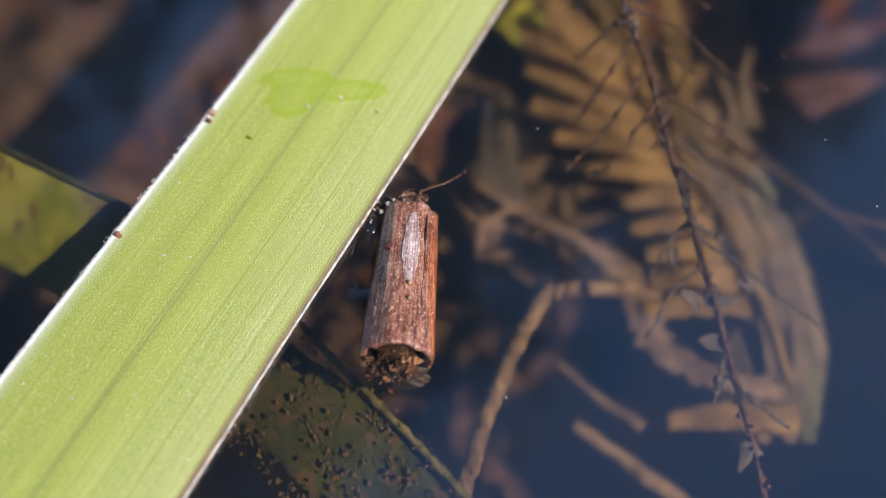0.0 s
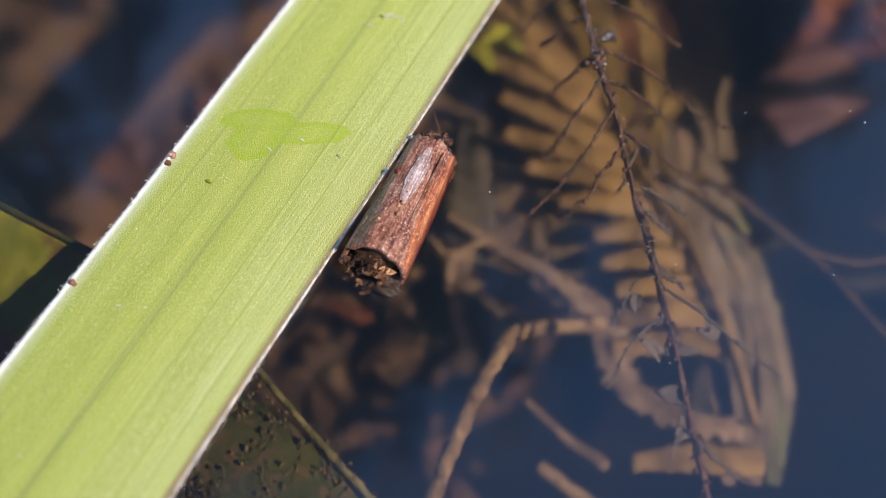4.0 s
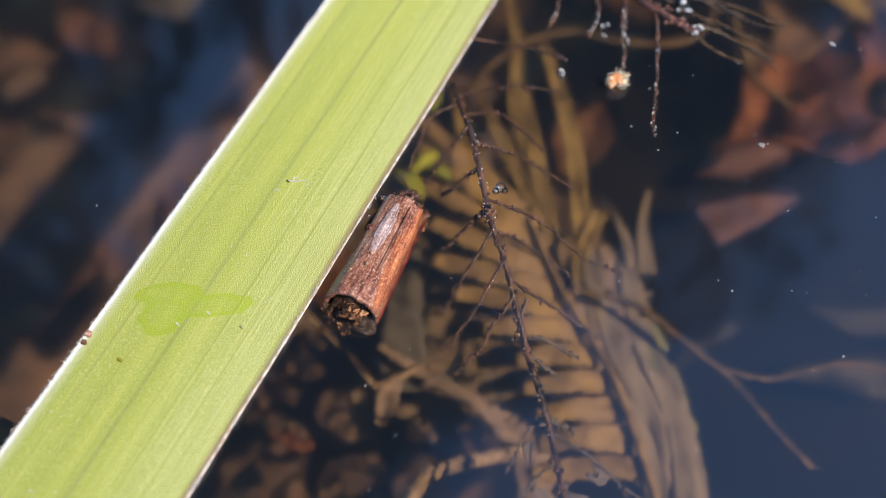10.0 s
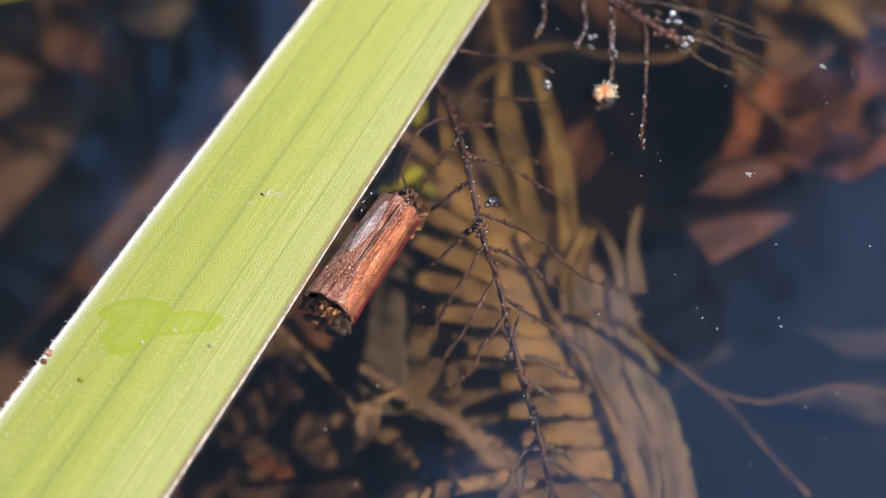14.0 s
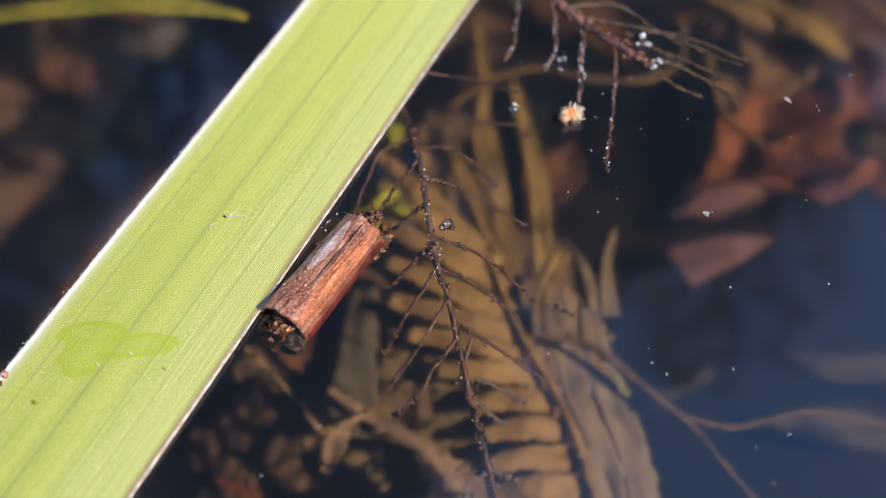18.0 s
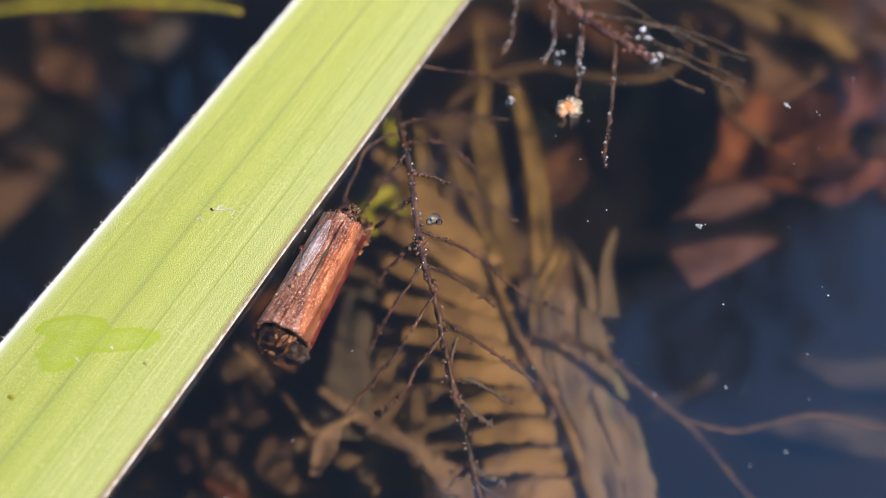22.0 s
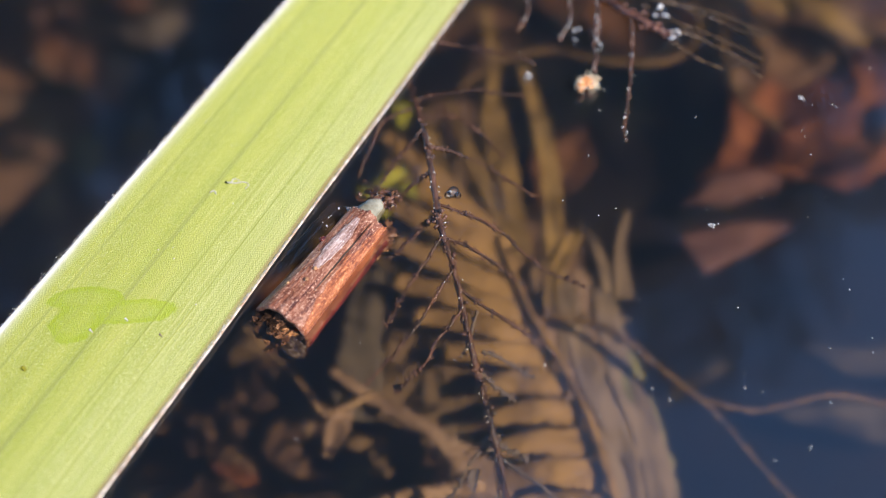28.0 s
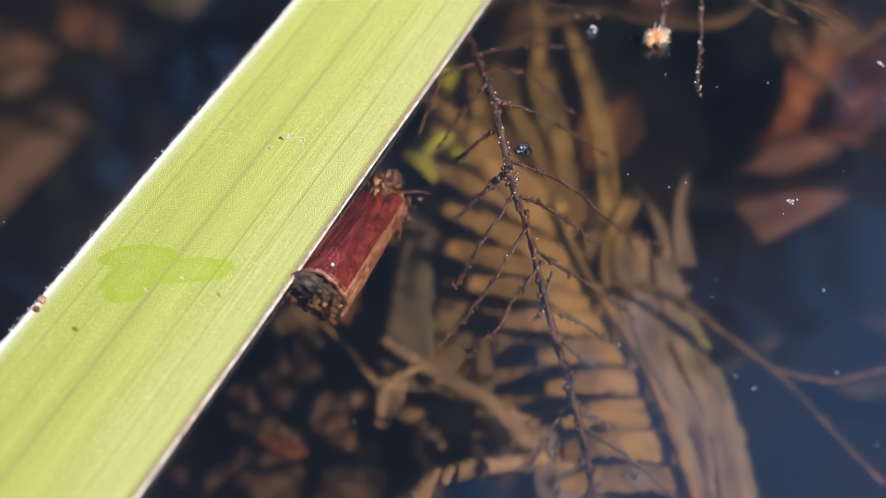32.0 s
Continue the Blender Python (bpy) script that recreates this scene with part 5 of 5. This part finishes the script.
for k, (x, y, z, l, w, turn, m) in enumerate((
    (-0.86, 8.70, -4.4, 0.95, 0.26, -35, "r"), (-0.12, 8.85, -4.5, 0.7, 0.18, -50, "d"), (-0.72, 10.1, -4.7, 0.3, 1.1, 8, "d"), (-1.3, 10.3, -4.8, 0.4, 0.8, 20, "r"),
    (0.15, 8.3, -4.6, 0.8, 0.2, -8, "d"), (-0.3, 7.9, -4.9, 0.4, 0.3, 30, "d"), (-1.9, 8.6, -5.0, 1.2, 0.2, 60, "d"), (-0.5, 6.9, -5.6, 0.8, 0.3, -40, "d"),
    (1.0, 5.4, -6.2, 0.8, 0.5, 120, "p"), (2.0, 4.6, -6.4, 1.0, 0.5, 60, "p"), (1.5, 3.6, -6.2, 1.0, 0.7, 80, "p"), (0.6, 4.2, -6.0, 0.7, 0.4, 10, "p"),
    (2.1, 10.1, -5.2, 0.8, 0.5, 15, "r"), (1.8, 11.3, -5.0, 0.9, 0.6, 100, "b"), (2.3, 12.1, -4.9, 1.0, 0.5, 60, "r"), (3.0, 11.7, -4.9, 0.9, 0.5, -30, "b"),
    (1.4, 12.6, -4.8, 0.9, 0.6, 20, "r"), (3.3, 13.0, -4.9, 1.3, 0.5, 80, "b"), (2.5, 13.6, -4.9, 1.2, 0.6, 110, "b"), (-0.9, 11.6, -5.0, 1.1, 0.7, 45, "d"),
    (3.1, 10.4, -5.0, 0.8, 0.6, 5, "b"), (0.3, 11.8, -4.9, 1.0, 0.6, 70, "r"), (1.6, 8.9, -5.2, 0.5, 0.3, 0, "d"),
)):
    if x < 1.1:
        x, y, z = 2.6 + (x - 2.6) * 1.07, 1.7 + (y - 1.7) * 1.07, 10.6 + (z - 10.6) * 1.07
    crumb(x, y, z, l, w, turn, {"r": M_RED if k == 0 else M_ROT, "b": M_STRAP, "d": M_ROT, "p": M_ROT}[m], 50 + k)


def build_mulm(points, spread, count, seed, mound, material):
    """A soft heap of rotten crumbs on the mud, thinning out to its rim."""
    o = Vector(points[0])
    thing = base("mulm_heap", *o)
    rng = random.Random(seed)
    line = spline([Vector(p) - o for p in points], 60)
    bm = bmesh.new()
    for k in range(count):
        p = line[rng.randrange(61)] + Vector((rng.gauss(0, spread), rng.gauss(0, spread), 0))
        p.z += 0.2 * noise.noise(p * 0.8) - 0.08 * (p - line[30]).length + rng.uniform(-0.04, 0.04)
        lump(bm, p, rng.choice((0.06, 0.08, 0.10, 0.13, 0.18)), k * 0.7 + seed, 1, 1.0, (rng.uniform(0.5, 2.2), rng.uniform(0.5, 2.2), 0.25), 1.8)
    part("crumbs", bm, material, thing)["kind"] = "stuff"
    bm = bmesh.new()
    lump(bm, (0, 0, 0), mound, seed, 4, 0.9, (1.5 * spread + 0.7, 2.2 * spread + 0.9, 0.22), 2.2)
    bmesh.ops.rotate(bm, cent=(0, 0, 0), matrix=Matrix.Rotation(radians(-35), 3, "Z"), verts=bm.verts)
    bmesh.ops.translate(bm, vec=line[30] - Vector((0, 0, 0.16)), verts=bm.verts)
    part("mud_mound", bm, material, thing)
    tagged(thing, "soft brown heap of rotting crumbs on the mud", "mulm")


build_mulm([(-1.4, 10.2, -5.9), (-0.6, 11.2, -5.8), (0.4, 12.2, -5.7), (1.2, 13.1, -5.7)], 0.8, 200, 3, 0.6, M_ROT)
build_mulm([(1.9, 9.6, -4.8), (2.6, 11.0, -4.6), (3.1, 12.6, -4.6), (3.5, 14.4, -4.7)], 0.6, 620, 23, 0.7, M_MULM)
build_mulm([(0.5, 11.2, -5.4), (1.0, 12.8, -5.2), (1.6, 14.6, -5.2), (2.2, 16.4, -5.4)], 0.7, 520, 15, 1.0, M_MULM)


def silt_bank(cx, cy, rx, ry, top, seed, material):
    """A low blotchy bank of brown silt that runs out into the mud."""
    thing = base("silt_bank", cx, cy, top)
    bm = bmesh.new()
    rows = []
    for j in range(49):
        row = []
        for i in range(49):
            u, v = i / 24 - 1, j / 24 - 1
            p = Vector((u * rx, v * ry, seed))
            edge = max(0.0, math.hypot(u, v) + 0.9 * noise.noise(p * 0.45) + 0.3 * noise.noise(p * 1.3) - 0.5)
            row.append(bm.verts.new((p.x, p.y, 0.5 * noise.noise(p * 0.7) + 0.22 * noise.noise(p * 2.1) - 9.0 * edge * edge)))
        rows.append(row)
    for a, b in zip(rows, rows[1:]):
        for i in range(48):
            bm.faces.new((a[i], a[i + 1], b[i + 1], b[i]))
    low = [[bm.verts.new(v.co - Vector((0, 0, 1.5))) for v in row] for row in (rows[0], rows[-1])]
    for top_row, low_row in zip((rows[0], rows[-1]), low):
        for i in range(48):
            bm.faces.new((top_row[i], top_row[i + 1], low_row[i + 1], low_row[i]))
    part("silt", bm, material, thing)
    tagged(thing, "low blotchy bank of brown silt on the pond bed", "silt")


silt_bank(-0.9, 12.0, 3.6, 4.0, -8.6, 3.0, M_ROT)
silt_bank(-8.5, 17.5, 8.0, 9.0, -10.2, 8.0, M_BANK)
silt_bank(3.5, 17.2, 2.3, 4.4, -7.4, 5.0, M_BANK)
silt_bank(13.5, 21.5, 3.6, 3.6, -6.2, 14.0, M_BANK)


def scatter_litter():
    rng = random.Random(77)
    made = []
    for k, (m, label) in enumerate(((M_BROWN, "dull brown dead leaf sunk on the muddy pond bed"), (M_BROWN_R, "rusty dead leaf sunk on the muddy pond bed"), (M_GREY, "grey rotting leaf sunk on the muddy pond bed"), (M_BROWN_R, "rusty dead leaf sunk on the muddy pond bed"))):
        made.append(litter("sunken_leaf", -14 + 3.5 * k, 26 + k, -10.0, 3.2 + 0.5 * k, 1.5 + 0.2 * k, 40 * k, m, label, 20 + k, 0.4, "leaf litter on the pond bed"))
    for k in range(150):
        x, y = (rng.uniform(-2.5, 3), rng.uniform(6, 15)) if k > 140 else (rng.uniform(-22, 24), rng.uniform(2, 36))
        near = -2.5 < x < 3 and 6 < y < 15
        if x > -1.0 and y < 23 and not near:
            continue
        ob = copy_thing(made[0 if near else rng.choice((0, 0, 0, 1, 2))], Matrix.Identity(4))
        s = rng.uniform(0.35, 0.6) if near else rng.uniform(0.5, 1.15)
        ob.matrix_world = pose(x * CM, y * CM, (rng.uniform(-9.4, -7.8) if near else rng.uniform(-10.8, -10.0)) * CM, rng.uniform(-15, 15), rng.uniform(-15, 15), rng.uniform(0, 360)) @ Matrix.Diagonal((s, s, s, 1))


scatter_litter()


# ---- specks adrift on the surface ----
def build_specks():
    rng = random.Random(4)
    out = []
    spots = [(8.9, 13.7, 0.05), (7.15, 11.4, 0.045)]
    while len(spots) < 230:
        x, y = (rng.uniform(4.5, 12), rng.uniform(5, 16)) if len(spots) > 110 else (rng.uniform(-7, 13), rng.uniform(3.5, 19))
        a, b = leaf_edges(y)
        if x > b + 0.9 or x < a - 0.6:
            spots.append((x, y, rng.choice((0.004, 0.005, 0.005, 0.006, 0.006, 0.007, 0.007, 0.008, 0.009, 0.011))))
    for k, (x, y, r) in enumerate(spots):
        bm = bmesh.new()
        for j in range(1 if r < 0.02 else 11):
            lump(bm, (rng.gauss(0, r * 0.6) * (j > 0), rng.gauss(0, r * 0.8) * (j > 0), 0), r * (rng.uniform(0.2, 0.4) if r >= 0.02 else 1), k + j, 1, 0.8, (1, 1.3, 0.5))
        ob = part("floating_speck", bm, M_SPECK)
        tagged(ob, "tiny pale speck drifting on the water surface", "speck", "specks on the water")
        out.append((ob, x, y, rng.uniform(0.7, 1.2)))
    return out


SPECKS = build_specks()


# ---- trees on the far bank, mirrored in the water ----
def build_tree(x, y, height, spread, seed, clumps, low=0.3):
    rng = random.Random(seed)
    thing = new("bank_tree")
    thing.matrix_world = pose(x, y, 0.1)
    bm = bmesh.new()
    tube(bm, [(0, 0, -20), (5, 3, height * 30), (-4, 6, height * 65), (3, 0, height * 95)], 14, 3, 10, 0.3, 0.02, seed, 20)
    limbs = []
    for k in range(12):
        a, h = rng.uniform(0, 6.28), rng.uniform(low, 0.95) * height * 100
        reach = spread * 100 * rng.uniform(0.6, 1.0)
        tip = Vector((math.cos(a) * reach, math.sin(a) * reach, h + rng.uniform(20, 120)))
        tube(bm, [(0, 2, h), tip * 0.5 + Vector((0, 0, h * 0.5 + 15)), tip], 5, 1, 6, 0.3, 0.02, k, 10)
        limbs.append((Vector((0, 2, h)), tip))
    part("trunk", bm, M_BARK, thing)
    verts, faces = [], []
    for k in range(clumps):
        a, b = rng.choice(limbs)
        c = a.lerp(b, rng.uniform(0.35, 1.08)) + Vector((rng.gauss(0, 26), rng.gauss(0, 26), rng.gauss(0, 24)))
        for j in range(22):
            p = c + Vector((rng.gauss(0, 16), rng.gauss(0, 16), rng.gauss(0, 13)))
            u = Vector((rng.gauss(0, 1), rng.gauss(0, 1), rng.gauss(0, 0.6))).normalized() * rng.uniform(7, 13)
            w = u.orthogonal().normalized() * rng.uniform(4, 7)
            i = len(verts)
            verts += [(p - u) * CM, (p + w) * CM, (p + u) * CM, (p - w) * CM]
            faces.append((i, i + 1, i + 2, i + 3))
    me = bpy.data.meshes.new("crown")
    me.from_pydata(verts, [], faces)
    me.materials.append(M_CROWN)
    ob = new("crown", me)
    ob.parent = thing
    tagged(thing, "leafy tree on the bank behind the pond", "tree", "trees on the bank")


# unseen trees; crowns raised or lowered to shape the dark in the mirrored sky
build_tree(0.5, 4.2, 4.9, 1.2, 1, 300)
build_tree(-1.1, 4.1, 6.2, 1.2, 2, 230, 0.70)
build_tree(2.1, 4.6, 3.9, 1.2, 3, 260)
build_tree(-2.4, 3.6, 7.4, 1.4, 4, 170, 0.74)
build_tree(-1.7, 4.6, 3.9, 1.3, 7, 120)
build_tree(-3.3, 3.9, 3.9, 1.3, 8, 90)
build_tree(2.9, 6.2, 5.0, 1.5, 5, 220)
build_tree(-4.0, 2.8, 5.6, 1.6, 6, 150, 0.5)


# ---- what moves ----
CASE_ROWS = [
    (0, -0.53, 4.89, -0.13, -3.6, 0.0, 0),
    (1, -0.63, 5.37, -0.22, -9.1, 2.5, -1),
    (2, -0.20, 5.74, -0.27, -3.5, 3.9, -2),
    (2.5, -0.44, 5.92, -0.11, -12.9, -0.6, -2),
    (4.5, -0.20, 7.10, 0.00, -20.3, -3.5, -4),
    (5, 0.19, 7.31, -0.19, -10.8, 1.7, -4),
    (6, 0.15, 7.79, -0.21, -21.5, 2.1, -5),
    (7, 0.40, 8.34, -0.06, -23.0, -1.2, -6),
    (8, 0.73, 8.46, -0.07, -15.8, -1.7, -7),
    (9, 0.84, 8.65, -0.30, -15.8, 4.6, -8),
    (10, 0.67, 8.79, -0.03, -22.1, -2.8, -12),
    (11, 0.50, 9.03, -0.13, -28.2, 0.0, -16),
    (12, 0.67, 9.03, 0.00, -24.1, -2.1, -20),
    (13, 0.56, 9.16, -0.13, -32.3, 0.0, -24),
    (14, 0.66, 9.22, -0.18, -30.1, 1.3, -24),
    (14.5, 0.66, 9.22, -0.15, -30.7, 0.5, -24),
    (16.5, 0.62, 9.31, -0.13, -37.4, 0.0, -25),
    (17, 0.66, 9.33, -0.14, -33.4, 0.0, -25),
    (18, 0.63, 9.28, -0.13, -32.4, 0.0, -26),
    (19, 0.56, 9.11, -0.13, -28.4, 0.0, -26),
    (20, 0.61, 9.11, -0.18, -26, 1.3, -25),
    (21, 0.68, 9.05, -0.20, -23, 1.8, -25),
    (22, 0.82, 9.08, -0.24, -21.3, 3.0, -24),
    (23, 0.62, 9.09, -0.15, -26.2, 0.5, -23),
    (24, 0.65, 9.12, -0.11, -28.5, -0.6, -23),
    (25, 0.60, 9.15, -0.13, -29.7, 0.0, -22),
    (25.5, 0.58, 8.97, -0.13, -27.8, 0.0, -21),
    (27.5, 0.49, 8.76, -0.13, -29.8, 0.0, -18),
    (28, 0.63, 8.72, -0.13, -31.4, 0.0, -11),
    (28.5, 1.14, 8.29, -0.13, -12.5, 0.0, -4),
    (29, 0.51, 8.39, -0.14, -26.2, 0.3, -4),
    (29.5, 0.56, 8.21, -0.02, -24.5, -3.1, -4),
    (30, 0.42, 8.48, -0.10, -30.7, -9.0, -8),
    (30.3, 0.47, 8.59, -0.07, -30.3, -10.4, -35),
    (30.5, 0.40, 8.68, -0.12, -26.4, -14.8, -85),
    (30.7, 0.28, 9.15, -0.43, -22, -7.3, -150),
    (31, 0.30, 9.16, -0.43, -21.8, -7.3, -155),
    (31.3, 0.38, 9.11, -0.42, -22.2, -7.6, -156),
    (31.6, 0.31, 8.90, -0.24, -21.8, -12.7, -157),
    (32, 0.24, 8.79, -0.33, -21.6, -10.1, -158),
]
SWAY = [(0, 2), (2.5, 1), (4.5, 2), (6, -5), (9.5, -6), (10, 0), (12, 0), (13, 14), (14.5, 20), (16.5, 12), (17.5, 8), (19, 0), (22, -5), (24, 4), (25.5, -1), (27.5, -3), (28.5, -8), (30, -7), (31, -10), (31.5, 1), (32, 0)]


def motions():
    walk(CASE, [(t, pose(x * CM, y * CM, z * CM, 0, 0, yaw) @ pose(0, 0, 0, pitch, 0, 0) @ pose(0, 0, 0, 0, roll, 0)) for t, x, y, z, yaw, pitch, roll in CASE_ROWS])
    walk(FILM, [(t, pose(x * CM, y * CM, 0, 0, 0, yaw)) for t, x, y, z, yaw, pitch, roll in CASE_ROWS])
    walk(LONG_LEG, [(t, pose(0.02 * CM, 2.36 * CM, 0.06 * CM, 0, 0, turn)) for t, turn in ((0, 0), (1, 8), (2, 45), (2.5, 35), (4.5, 110), (32, 110))])
    walk(THORAX, [(t, pose(0, d * CM, 0)) for t, d in ((0, -0.30), (22, -0.30), (23.5, -0.14), (25.5, -0.10), (27.5, -0.04), (28.2, 0.06), (29.3, 0.07), (30, 0.13), (30.6, -0.15), (32, -0.30))])
    walk(TWIG, [(t, pose((2.8 + 0.0072 * d) * CM, 10.3 * CM, 0)) for t, d in SWAY])
    for ob, x, y, pace in SPECKS:
        walk(ob, [(t, pose((x - 0.035 * pace * (t - 12)) * CM, (y - 0.07 * pace * (t - 12)) * CM, 0.004 * CM, 0, 0, 3 * t * (pace - 1))) for t in (0, 16, 32)])


motions()
